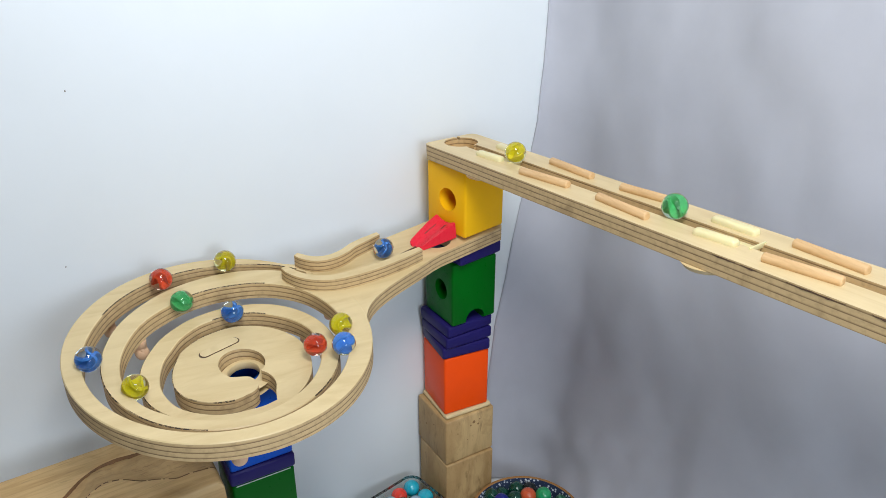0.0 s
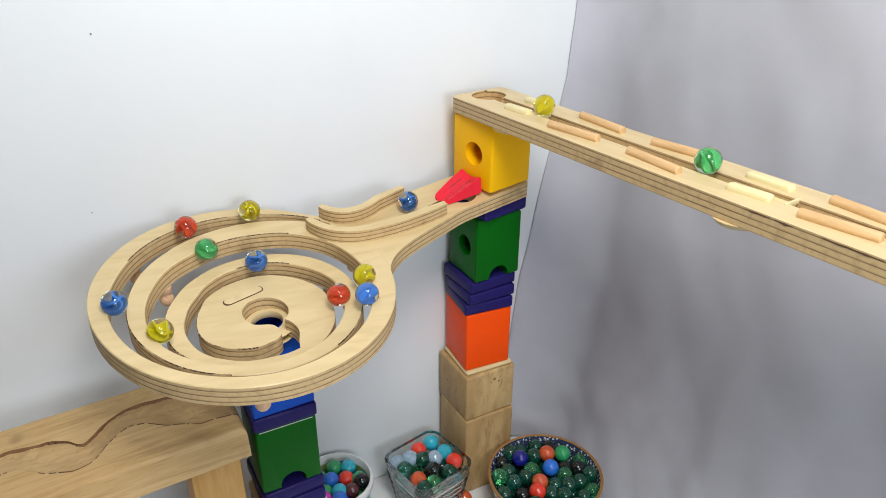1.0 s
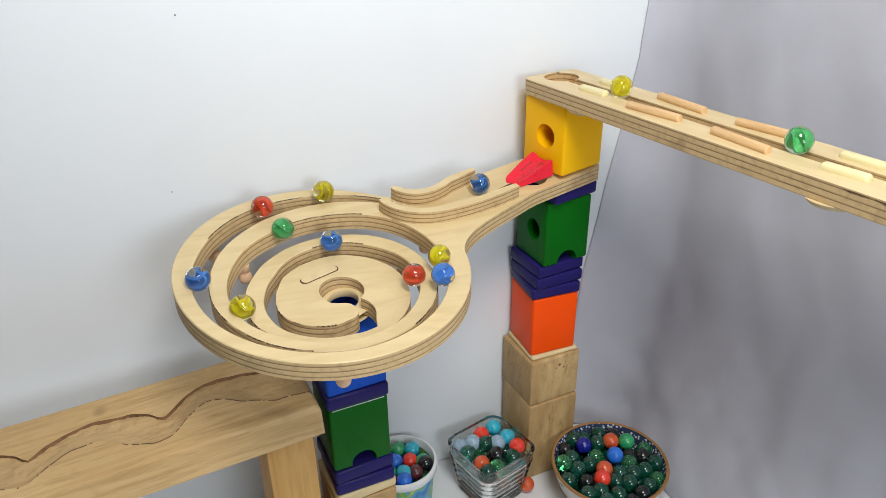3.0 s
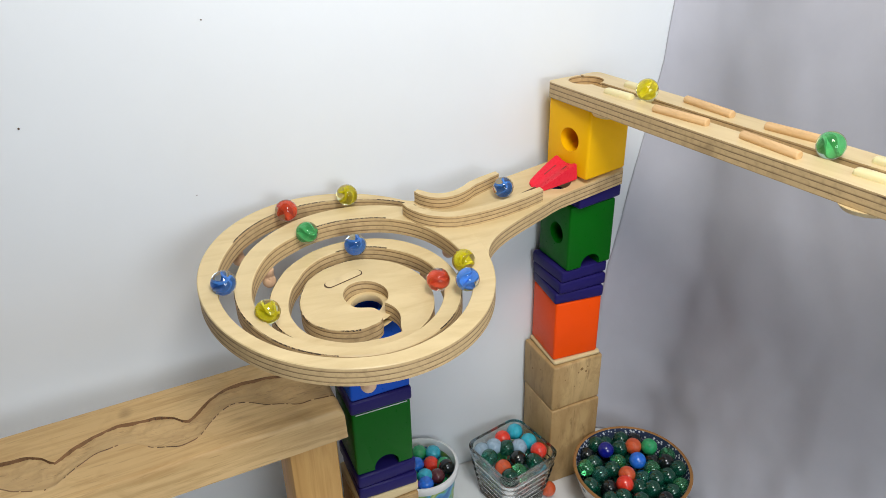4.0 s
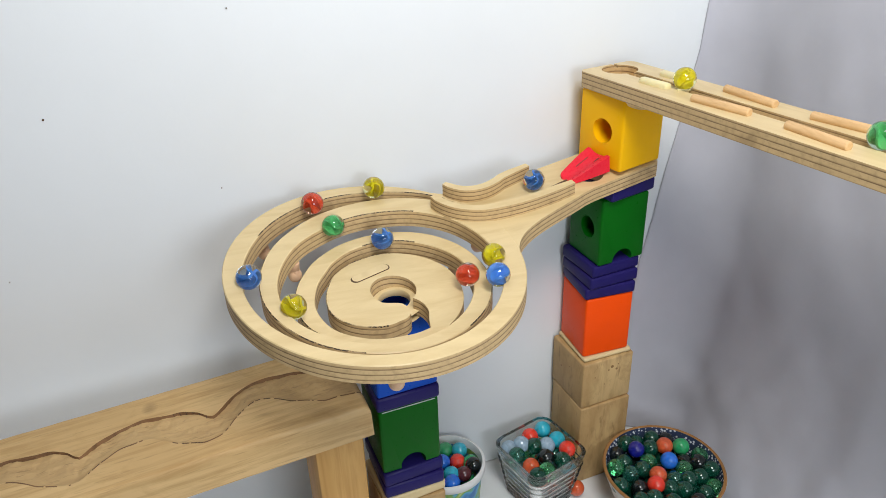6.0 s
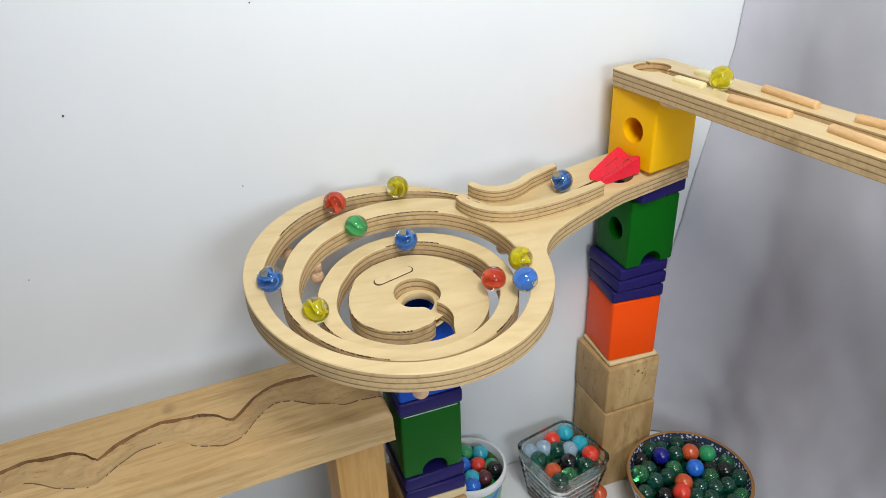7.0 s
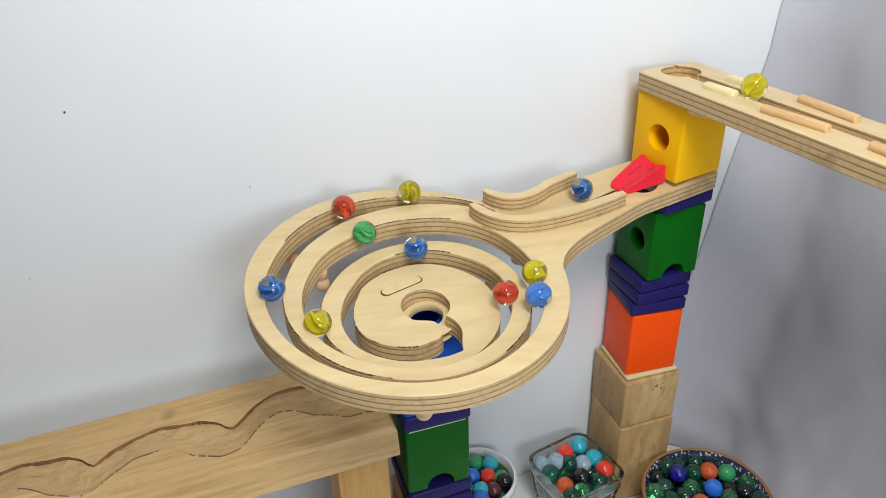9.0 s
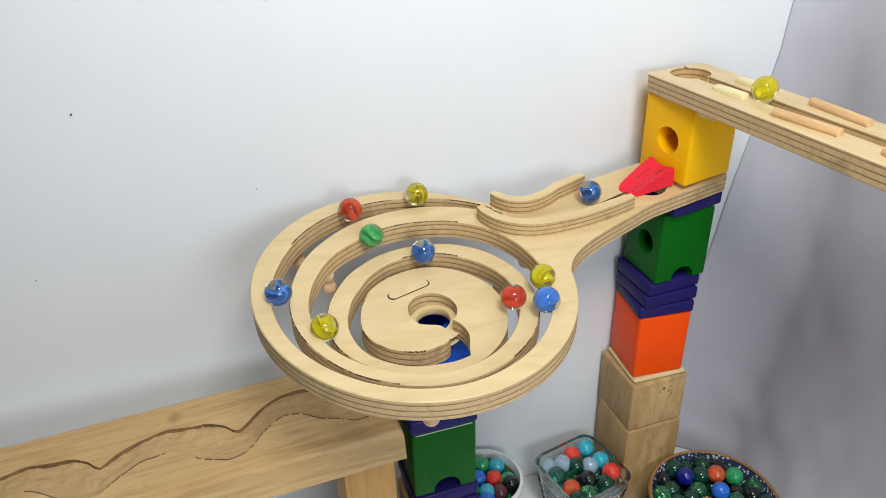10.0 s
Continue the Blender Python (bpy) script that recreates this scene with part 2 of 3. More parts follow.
    return tagged(ob, "white smooth backing board standing behind the marble run", "wall", kind="structure")


white_board()


def curtain_y(x, z):
    """Depth of the hanging cloth, folded, at a place along it: a rounded turn at the board, then slack folds."""
    f = 0.0020 * math.sin(17 * x + 1.2 * math.sin(4 * z + 2) + 0.3) + 0.0014 * math.sin(43 * x + 2.3 * z + 1.1)
    f += 0.006 * noise.noise((6 * x, 0.3, 3.0 * z)) + 0.0026 * noise.noise((20 * x + 12 * z, 2.1, 7 * z)) + 0.0011 * noise.noise((46 * x - 15 * z, 4.1, 22 * z))
    low = max(0.0, min(1.0, (0.22 - z) / 0.2))
    f += 0.0075 * low * noise.noise((14 * x - 26 * z, 5.2, 9 * z)) + 0.0045 * low * noise.noise((30 * x + 34 * z, 8.4, 12 * z))
    edge = float(np.interp(z, [0, 0.2, 0.25, 0.375, 0.40, 0.45], [0.398, 0.412, 0.424, 0.445, 0.451, 0.455]))
    out = 0.480 + 0.02 * (x - WALL_X) + f - 0.034 * low * low
    q = min(1.0, max(0.0, (x - WALL_X) / 0.050))
    turn = math.sqrt(max(0.0, 1 - (1 - q) ** 2))
    return edge + (out - edge) * turn + 0.001 * math.sin(40 * z) * (1 - q)


def curtain():
    bm = bmesh.new()
    nx, nz = 210, 110
    xs = [0.050 * (1 - math.cos(math.pi / 2 * i / 30)) for i in range(30)] + [0.050 + 1.40 * (i / (nx - 30)) ** 1.3 for i in range(nx - 29)]
    grid = []
    for dx in xs:
        col = []
        for k in range(nz + 1):
            z = 0.001 + 1.4 * (k / nz) ** 1.3
            col.append(bm.verts.new((WALL_X + 0.0004 + dx, curtain_y(WALL_X + dx, z), z)))
        grid.append(col)
    for i in range(nx):
        for k in range(nz):
            bm.faces.new((grid[i][k], grid[i + 1][k], grid[i + 1][k + 1], grid[i][k + 1]))
    ob = link_mesh("curtain", bm, M_CURTAIN, smooth=180)
    mod = ob.modifiers.new("thickness", "SOLIDIFY")
    mod.thickness = 0.0012
    return tagged(ob, "grey cotton cloth hanging in soft folds beside the board", "curtain", kind="structure")


curtain()


def room():
    # added closed shell out of view; its dark grey holds down the bounce light
    for name, size, centre in (
        ("floor", (5.2, 5.2, 0.05), (0.6, 0, -0.78)),
        ("ceiling", (5.2, 5.2, 0.05), (0.6, 0, 1.95)),
        ("wall_back", (0.05, 5.2, 2.8), (-1.2, 0, 0.58)),
        ("wall_east", (0.05, 5.2, 2.8), (3.1, 0, 0.58)),
        ("wall_south", (5.2, 0.05, 2.8), (0.6, -2.5, 0.58)),
        ("wall_north", (5.2, 0.05, 2.8), (0.6, 2.5, 0.58)),
    ):
        tagged(link_mesh(name, box_bm(*size, centre), M_ROOM), "plain grey surface of the unseen room, kept dark to limit bounce light", name.split("_")[0], kind="structure")
    for x in (-0.40, 0.74):
        for y in (-0.68, 0.78):
            tagged(link_mesh("table_leg", box_bm(0.05, 0.05, 0.725, (x, y, -0.3925), 0.004), M_TABLE), "white square table leg", "table leg", kind="structure")


room()


# ---- towers ----
S, H = 0.0455, 0.0595


def block(name, label, mat, x, y, z, yaw, size=S, height=H, holes=(), bevel=0.0022, category="block", group=""):
    """A painted wooden block; each hole is (face axis, side offset, height, radius, depth)."""
    ob = link_mesh(name, box_bm(size, size, height, (0, 0, height / 2), bevel, 3), mat, smooth=40)
    ob.matrix_basis = pose(x, y, z, 0, 0, yaw)
    tools = []
    for axis, off, up, r, depth in holes:
        turn = {"-y": pose(off, -size / 2, up, 90), "+x": pose(size / 2, off, up, 0, 90, 0), "+z": pose(off, 0, height, 0)}[axis]
        tools.append(tube_bm(r, depth * 2, turn, 40))
    if tools:
        carve(ob, tools)
    return tagged(ob, label, category, group)


def plate(label, mat, x, y, z, yaw, size=0.0475, height=0.0112, tilt=(0, 0), name="spacer_plate", group="navy spacer plates"):
    ob = link_mesh(name, box_bm(size, size, height, (0, 0, height / 2), 0.0022, 3), mat, smooth=40)
    ob.matrix_basis = pose(x, y, z, tilt[0], tilt[1], yaw)
    return tagged(ob, label, "spacer", group)


NAVY_LABEL = "dark navy painted wooden spacer plate in the tower stack"

# corner tower, from the table up
TX, TY = -0.4405, 0.3545
block("pillar_block", "long unpainted knotty wooden post standing on the table", M_PILLAR, TX + 0.002, TY, 0.0, 3, 0.053, 0.093, bevel=0.0015, category="block")
KNOTTY = block("pillar_block", "unpainted knotty wooden cube with worn corners on the post", M_PILLAR, TX, TY, 0.0932, 4, 0.0535, 0.050, bevel=0.002, category="block")
for dy, dz, r in ((0.004, 0.040, 0.0016), (0.009, 0.036, 0.0011), (0.0005, 0.037, 0.0008), (-0.014, 0.033, 0.0006), (0.0105, 0.041, 0.0007), (-0.003, 0.022, 0.0005)):
    knot = part("knot", tube_bm(r, 0.0006, pose(0, 0, 0, 0, 90, 0), 14), M_KNOT, KNOTTY, "small dark knot")
    knot.matrix_basis = pose(0.0535 / 2, dy, dz)
for dx, dz, r in ((0.004, 0.034, 0.0007), (-0.010, 0.026, 0.0010)):
    knot = part("knot", tube_bm(r, 0.0006, pose(0, 0, 0, 90, 0, 0), 14), M_KNOT, KNOTTY, "small dark knot")
    knot.matrix_basis = pose(dx, -0.0535 / 2, dz)
plate("thin pale plywood square under the orange block", M_PLY, TX, TY + 0.001, 0.1434, 1, 0.049, 0.0045, name="plywood_plate", group="plywood plates")
block("building_block", "plain bright orange painted wooden block", M_ORANGE, TX, TY, 0.148, -1, height=0.0610)
z = 0.2092
for yaw, dx in ((-3, 0.0), (3, 0.0005), (6, -0.0003)):
    plate(NAVY_LABEL, M_NAVY, TX + dx, TY, z, yaw)
    z += 0.0115
block("building_block", "green painted wooden block with round hole and notch", M_GREEN, TX + 0.002, TY + 0.003, z, 5, height=0.0605,
      holes=(("-y", 0.004, 0.030, 0.0095, 0.024), ("+x", 0.001, 0.002, 0.0098, 0.03)))
z += 0.0607
plate(NAVY_LABEL, M_NAVY, TX + 0.004, TY + 0.004, z, 14, height=0.0115)
TOWER_TOP = z + 0.0118

# the yellow block on the track
Z_YEL = 0.3312
block("building_block", "yellow painted wooden block with a round marble hole", M_YELLOW, -0.4325, 0.3585, Z_YEL, 16, height=0.0580,
      holes=(("-y", 0.002, 0.029, 0.0098, 0.028),))

# tower under the spiral, from the table up
UX, UY = -0.3685, 0.1475
block("pillar_block", "unpainted wooden post under the second tower", M_PILLAR, UX, UY, 0.0, 2, 0.050, 0.1160, bevel=0.0015)
plate("thin pale plywood square under the navy plates", M_PLY, UX, UY, 0.1162, 6, 0.049, 0.0098, name="plywood_plate", group="plywood plates")
plate(NAVY_LABEL, M_NAVY, UX + 0.001, UY + 0.001, 0.1262, 2, height=0.0116)
plate(NAVY_LABEL, M_NAVY, UX, UY, 0.1380, 5, height=0.0120)
GREEN_LOW = block("building_block", "green painted wooden block with an arched notch", M_GREEN, UX, UY, 0.1502, 3, height=0.0592,
                  holes=(("+x", 0.001, 0.003, 0.0098, 0.03),))
chip = part("chipped_edge", box_bm(0.0007, 0.040, 0.0006, (0, 0, 0), 0.0002), M_TABLE, GREEN_LOW, "chipped pale paint edge")
chip.matrix_basis = pose(S / 2 - 0.0004, 0.0, 0.0592 - 0.0010)
plate(NAVY_LABEL, M_NAVY, UX, UY, 0.2096, 3, height=0.0118)
block("building_block", "blue painted wooden block under the spiral disc", M_BLUE, UX, UY, 0.2216, 4, height=0.0625,
      holes=(("+z", 0.0, 0.0, 0.0105, 0.03),))


# ---- the spiral track ----
RX, RY, RR, THICK = -0.3605, 0.1378, 0.0974, 0.0125
HEAD = radians(13.0)
AX = (-math.sin(HEAD), math.cos(HEAD))        # along the straight run, towards the corner tower
AN = (math.cos(HEAD), math.sin(HEAD))         # across it, away from the board
CX, CY = -0.4325, 0.3585                      # where the straight run carries the yellow block
RUN0 = (CX - 0.140 * AX[0], CY - 0.140 * AX[1])

# half-turn radii of the slot's two edges, by the angle run through
SLOT_OUT = [(110, .097), (140, .094), (165, .0875), (200, .0856), (245, .0835), (275, .0865), (300, .088), (360, .088), (405, .0845), (440, .0805), (480, .0745),
            (522, .061), (545, .0575), (570, .0558), (612, .0606), (640, .067), (664, .0715), (720, .0705), (790, .0623), (815, .0585), (845, .050), (870, .045),
            (900, .0393), (930, .0365), (962, .036), (990, .0415), (1012, .0485), (1035, .0545), (1065, .055), (1085, .053)]
SLOT_IN = [(110, .092), (136, .0888), (150, .0835), (165, .079), (180, .0748), (200, .0722), (220, .071), (255, .0738), (285, .0785), (320, .0800), (360, .0785), (430, .0750),
           (465, .0685), (490, .0625), (524, .0525), (548, .0487), (576, .047), (608, .0495), (632, .0555), (660, .0625), (700, .0635), (735, .061), (780, .0572), (815, .051),
           (856, .0403), (880, .0355), (906, .031), (942, .030), (980, .033), (1002, .0378), (1022, .0428), (1040, .0440), (1074, .0420), (1090, .038)]


def spline(table, f):
    xs, ys = [p[0] for p in table], [p[1] for p in table]
    acc = tot = 0.0
    for k in range(-4, 5):
        w = math.exp(-(k / 2.4) ** 2)
        acc += w * float(np.interp(f + 3.0 * k, xs, ys))
        tot += w
    return acc / tot


def sag(f):
    return float(np.interp(f, [500, 885, 1080, 1090], [0, -0.013, -0.017, -0.018]))


def plane_z(x, y):
    s = max(0.0, (x - RUN0[0]) * AX[0] + (y - RUN0[1]) * AX[1])
    return 0.3228 - 0.12 * (x + 0.365) - 0.05 * (y - 0.14) + s * 0.083


def polar(f, r):
    return RX + r * math.cos(radians(f)), RY + r * math.sin(radians(f))


def band_bm():
    """The coiled band from the outer ring to the disc, one ribbon with thickness."""
    bm = bmesh.new()
    uv = bm.loops.layers.uv.new("edge")
    rows = []
    f = 118.0
    while f <= 1102:
        r_out = RR if f < 487 else spline(SLOT_IN, f - 360)
        r_in = spline(SLOT_OUT, f)
        ring = []
        for r, lift in ((r_out, 0), (r_in, 0), (r_in, -THICK), (r_out, -THICK)):
            x, y = polar(f, r)
            ring.append((x, y, plane_z(x, y) + sag(f) + lift))
        e = 0.0006
        (xo, yo, zo), (xi, yi, zi) = ring[0], ring[1]
        ox, oy = polar(f, r_out - e)
        ix, iy = polar(f, r_in + e)
        pts = [(ox, oy, zo), (ix, iy, zi), (xi, yi, zi - e), ring[2], ring[3], (xo, yo, zo - e)]
        rows.append([bm.verts.new(p) for p in pts])
        f += 3.0
    n = 6
    for k, (a, b) in enumerate(zip(rows, rows[1:])):
        for i in range(n):
            j = (i + 1) % n
            face = bm.faces.new((a[i], b[i], b[j], a[j]))
            g = k * 3.0 + 118.0
            if i == 5 and (525 < g < 700 or 750 < g < 830 or 880 < g < 1070):
                face.material_index = 2
            if i == 1 and (130 < g < 235 or 500 < g < 560 or 850 < g < 900):
                face.material_index = 2
            if i in (2, 4):
                face.material_index = 1
                for loop in face.loops:
                    low = loop.vert in (a[3], b[3], a[4], b[4])
                    loop[uv].uv = (0, 0 if low else 1)
    for end in (rows[0], rows[-1][::-1]):
        bm.faces.new(end)
    return bm


def outline_bm(points, z_of, thick, drop=0.0, edge_step=True):
    """A board with a given outline that follows a gently sloping surface."""
    keep = []
    for q in points:
        if not keep or math.hypot(q[0] - keep[-1][0], q[1] - keep[-1][1]) > 0.0002:
            keep.append(q)
    points = keep
    bm = bmesh.new()
    uv = bm.loops.layers.uv.new("edge")
    top = [bm.verts.new((x, y, z_of(x, y) - drop)) for x, y in points]
    low = [bm.verts.new((x, y, z_of(x, y) - thick + drop)) for x, y in points]
    for tri in tessellate_polygon([[Vector((x, y, 0)) for x, y in points]]):
        bm.faces.new([top[i] for i in tri])
        bm.faces.new([low[i] for i in tri[::-1]])
    n = len(points)
    for i in range(n):
        j = (i + 1) % n
        face = bm.faces.new((low[i], low[j], top[j], top[i]))
        face.material_index = 1
        for loop in face.loops:
            loop[uv].uv = (0, 1 if loop.vert in (top[i], top[j]) else 0)
    return bm


def run(s, v):
    return CX + s * AX[0] + v * AN[0], CY + s * AX[1] + v * AN[1]


def arc(cx, cy, r, a0, a1, n):
    return [(cx + r * math.cos(radians(a0 + (a1 - a0) * i / n)), cy + r * math.sin(radians(a0 + (a1 - a0) * i / n))) for i in range(n + 1)]


def bezier(p0, p1, p2, p3, n):
    out = []
    for i in range(n + 1):
        t = i / n
        out.append(tuple(((1 - t) ** 3) * a + 3 * t * (1 - t) ** 2 * b + 3 * t * t * (1 - t) * c + t ** 3 * d for a, b, c, d in zip(p0, p1, p2, p3)))
    return out


def spiral_track():
    base = thing("spiral_track", "birch plywood spiral marble track with coiled slot", "marble track")
    part("coil", band_bm(), [M_PLY, M_EDGE_UV, M_BURNT], base, "coiled plywood band with burnt edges", 30)
    # straight run and neck
    hw = 0.0228
    pts = [run(0.024, hw - 0.003), run(0.021, hw), run(-0.045, hw)]
    pts += bezier(run(-0.055, hw + 0.001), (-0.3800, 0.2740), (-0.3720, 0.2360), polar(79, RR - 0.0006), 16)
    pts += [polar(f, 0.0862) for f in range(80, 128, 4)]
    pts += [polar(f, 0.0955) for f in range(128, 152, 4)]
    pts += [polar(152, RR - 0.0008), polar(146, RR - 0.0004)]
    pts += bezier(polar(140, RR + 0.0002), polar(130, RR + 0.004), run(-0.105, -hw - 0.002), run(-0.080, -hw), 10)
    pts += [run(0.021, -hw), run(0.024, -hw + 0.003)]
    neck = part("straight_run", outline_bm(pts, plane_z, THICK, 0.0004), [M_PLY, M_EDGE_UV], base, "straight plywood neck of the track", 30)
    # round drop hole in front of the yellow block, and the saw slit between the rails
    hx, hy = run(-0.0360, 0.004)
    carve(neck, [tube_bm(0.0125, 0.05, pose(hx, hy, plane_z(hx, hy)), 40)], 30)
    slit = []
    for k in range(9):
        s = -0.056 - 0.0045 * k
        slit.append(run(s, 0.003 + 0.0004 * k))
    bm = outline_bm([(x + 0.0007 * AN[0], y + 0.0007 * AN[1]) for x, y in slit] + [(x - 0.0007 * AN[0], y - 0.0007 * AN[1]) for x, y in slit[::-1]], lambda x, y: plane_z(x, y) + 0.0002, 0.002)
    part("saw_slit", bm, [M_DARKCUT, M_DARKCUT], base, "dark thin saw slit")

    # two curved side rails
    def rail(name, centre, w, h):
        left, right = [], []
        for i, p in enumerate(centre):
            a, b = centre[max(0, i - 1)], centre[min(len(centre) - 1, i + 1)]
            dx, dy = b[0] - a[0], b[1] - a[1]
            ln = math.hypot(dx, dy)
            nx, ny = -dy / ln, dx / ln
            taper = 1.0 if 0 < i < len(centre) - 1 else 0.7
            left.append((p[0] + nx * w / 2 * taper, p[1] + ny * w / 2 * taper))
            right.append((p[0] - nx * w / 2 * taper, p[1] - ny * w / 2 * taper))
        bm = outline_bm(left + right[::-1], lambda x, y: plane_z(x, y) + h, h + 0.0006)
        bmesh.ops.bevel(bm, geom=[e for e in bm.edges if len(e.link_faces) == 2 and e.calc_face_angle(0) > 1.2 and abs(e.verts[0].co.z - e.verts[1].co.z) < 0.004], offset=0.0008, segments=2, affect="EDGES")
        part(name, bm, [M_PLY, M_EDGE_UV], base, "raised curved wooden side rail", 40)
    a = bezier((-0.4300, 0.2090), (-0.4160, 0.2180), (-0.4110, 0.2330), run(-0.104, -0.0165), 10) + [run(-0.095, -0.0175), run(-0.078, -0.0185)]
    rail("side_rail", a, 0.0062, 0.0095)
    b = bezier((-0.4150, 0.1950), (-0.3960, 0.2020), (-0.3870, 0.2150), run(-0.112, 0.0175), 10) + [run(-0.100, 0.0188), run(-0.080, 0.0193), run(-0.064, 0.0193)]
    rail("side_rail", b, 0.0066, 0.0095)

    # centre disc with the hook round the drop hole
    def disc_z(x, y):
        return plane_z(x, y) + (-0.018)
    pts = []
    f = 780.0
    while f <= 1086:
        pts.append(polar(f, spline(SLOT_IN, f) - 0.0002))
        f += 4
    hole = (-0.3530, 0.1455)
    pts += bezier(pts[-1], (-0.3230, 0.1500), (-0.3300, 0.1530), (-0.3375, 0.1470), 8)[1:]
    pts += bezier((-0.3375, 0.1470), (-0.3400, 0.1440), (-0.3395, 0.1380), (-0.3420, 0.1345), 6)[1:]
    pts += arc(hole[0], hole[1], 0.0152, 314, 40, 20)[1:]
    pts += bezier((-0.3405, 0.1560), (-0.3380, 0.1595), (-0.3290, 0.1632), (-0.3215, 0.1598), 8)[1:]
    pts += bezier((-0.3215, 0.1598), (-0.3180, 0.1585), (-0.3140, 0.1576), polar(1101.5, 0.0530), 5)[1:]
    pts += [polar(1101.5, spline(SLOT_IN, 741.5))] + [polar(f, spline(SLOT_IN, f - 360)) for f in range(1105, 1140, 5)]
    disc = part("disc", outline_bm(pts, disc_z, THICK, 0.0), [M_PLY, M_EDGE_UV], base, "flat plywood centre disc with hook cut-out", 30)
    # scorched line along the rim of the disc
    bm = bmesh.new()
    rows = []
    for f in range(872, 1076, 3):
        ring = []
        for dr, lift in ((-0.0005, 0.00012), (0.0001, 0.00012), (0.0001, -0.0007)):
            x, y = polar(f, spline(SLOT_IN, f) + dr)
            ring.append(bm.verts.new((x, y, disc_z(x, y) + lift)))
        rows.append(ring)
    for a, b in zip(rows, rows[1:]):
        for i in range(2):
            bm.faces.new((a[i], a[i + 1], b[i + 1], b[i]))
    part("scorched_rim", bm, M_BURNT, base, "thin dotted scorch line on the disc's rim")
    hx, hy = hole
    bm = lathe_bm([(0.0205, -0.0150), (0.0108, -0.0150), (0.0106, -0.0145), (0.0106, -0.0098), (0.0110, -0.0093), (0.0205, -0.0093)], 40)
    collar = part("collar", bm, M_PLY, base, "lower plywood ring inside the drop hole", 40)
    collar.matrix_basis = pose(hx - 0.0006, hy, disc_z(hx, hy), 3, 7, 0)
    # inlaid oval peg in the disc
    ax, ay, bx, by = -0.3685, 0.1221, -0.3790, 0.1489
    ln = math.hypot(bx - ax, by - ay)
    ang = math.degrees(math.atan2(by - ay, bx - ax))
    cap = [(x - ln / 2 + 0.0032, y) for x, y in arc(0, 0, 0.0032, 90, 270, 8)] + [(x + ln / 2 - 0.0032, y) for x, y in arc(0, 0, 0.0032, -90, 90, 8)]
    mx, my = (ax + bx) / 2, (ay + by) / 2
    def turned(grow):
        return [(mx + grow * (x * math.cos(radians(ang)) - y * math.sin(radians(ang))), my + grow * (x * math.sin(radians(ang)) + y * math.cos(radians(ang)))) for x, y in cap]
    part("inlay_gap", outline_bm(turned(1.07), lambda x, y: disc_z(x, y) + 0.0002, 0.003), [M_DARKCUT, M_DARKCUT], base, "dark gap round the inlay")
    part("inlay", outline_bm(turned(1.0), lambda x, y: disc_z(x, y) + 0.0006, 0.004), [M_PLY_X, M_DARKCUT], base, "oval pale inlay in the disc")

    # turned pegs that hold the turns apart
    for f, r, dz, pin in ((224.3, 0.0945, -0.0155, True), (234.5, 0.0612, -0.0150, True), (113, 0.0915, -0.0138, True), (107.5, 0.0630, -0.0188, True), (351, 0.0870, -0.0105, False)):
        x, y = polar(f, r)
        zz = plane_z(x, y) + dz - 0.0110
        bm = lathe_bm([(0.0048 * math.cos(radians(a)), 0.0048 * math.sin(radians(a))) for a in range(-90, 61, 15)] + [(0.0036, 0.0048), (0.0040, 0.0095 if pin else 0.0075), (0, 0.0095 if pin else 0.0075)], 20)
        o = part("spacer_peg", bm, M_PEG, base, "small turned beech peg", 60)
        o.matrix_basis = pose(x, y, zz, 0, 0, 0)
        if pin:
            bm2 = tube_bm(0.0033, 0.014, pose(0, 0, 0, 0, 90, f), 16, 0.0010)
            o2 = part("peg_pin", bm2, M_PEG, o, "short beech pin", 60)
            o2.matrix_basis = pose(0.004 * math.cos(radians(f)), 0.004 * math.sin(radians(f)), 0.0030)
    return base


spiral_track()

# red plastic chute leaning on the yellow block
def chute():
    base = thing("marble_chute", "red plastic chute leading out of the yellow block", "chute")
    m = pose(*run(-0.0245, 0.0030), Z_YEL - 0.0008, 6.5, 0, math.degrees(HEAD))
    bm = bmesh.new()
    # outline of the wedge seen from above, narrow and rounded at the lower end
    rows = [(-0.0335, 0.0040, 0.0006), (-0.0325, 0.0062, 0.0010), (-0.0300, 0.0080, 0.0018), (-0.021, 0.0096, 0.0046), (-0.010, 0.0110, 0.0082), (0.0, 0.0120, 0.0108), (0.0015, 0.0120, 0.0110)]
    secs = []
    for y, w, h in rows:
        prof = [(-w, 0), (-w, h + 0.0022), (-w * 0.80, h + 0.0022), (-w * 0.45, h + 0.0002), (0, h - 0.0006), (w * 0.45, h + 0.0002), (w * 0.80, h + 0.0022), (w, h + 0.0022), (w, 0)]
        secs.append([bm.verts.new((x, y, zz)) for x, zz in prof])
    for a, b in zip(secs, secs[1:]):
        for i in range(len(a)):
            j = (i + 1) % len(a)
            bm.faces.new((a[i], a[j], b[j], b[i]))
    bm.faces.new(secs[0][::-1])
    bm.faces.new(secs[-1])
    o = part("chute_body", bm, M_RED, base, smooth=40)
    o.matrix_basis = m
    for x, y, ln in ((-0.0045, -0.0120, 0.013), (0.0042, -0.0050, 0.005)):
        slot = part("slot_mark", box_bm(0.0008, ln, 0.0006, (0, 0, 0), 0.0002), M_DARKCUT, base, "thin dark slot")
        slot.matrix_basis = m @ pose(x, y, 0.0110 + 0.295 * y, 16.5, 0, 0)
    return base


chute()


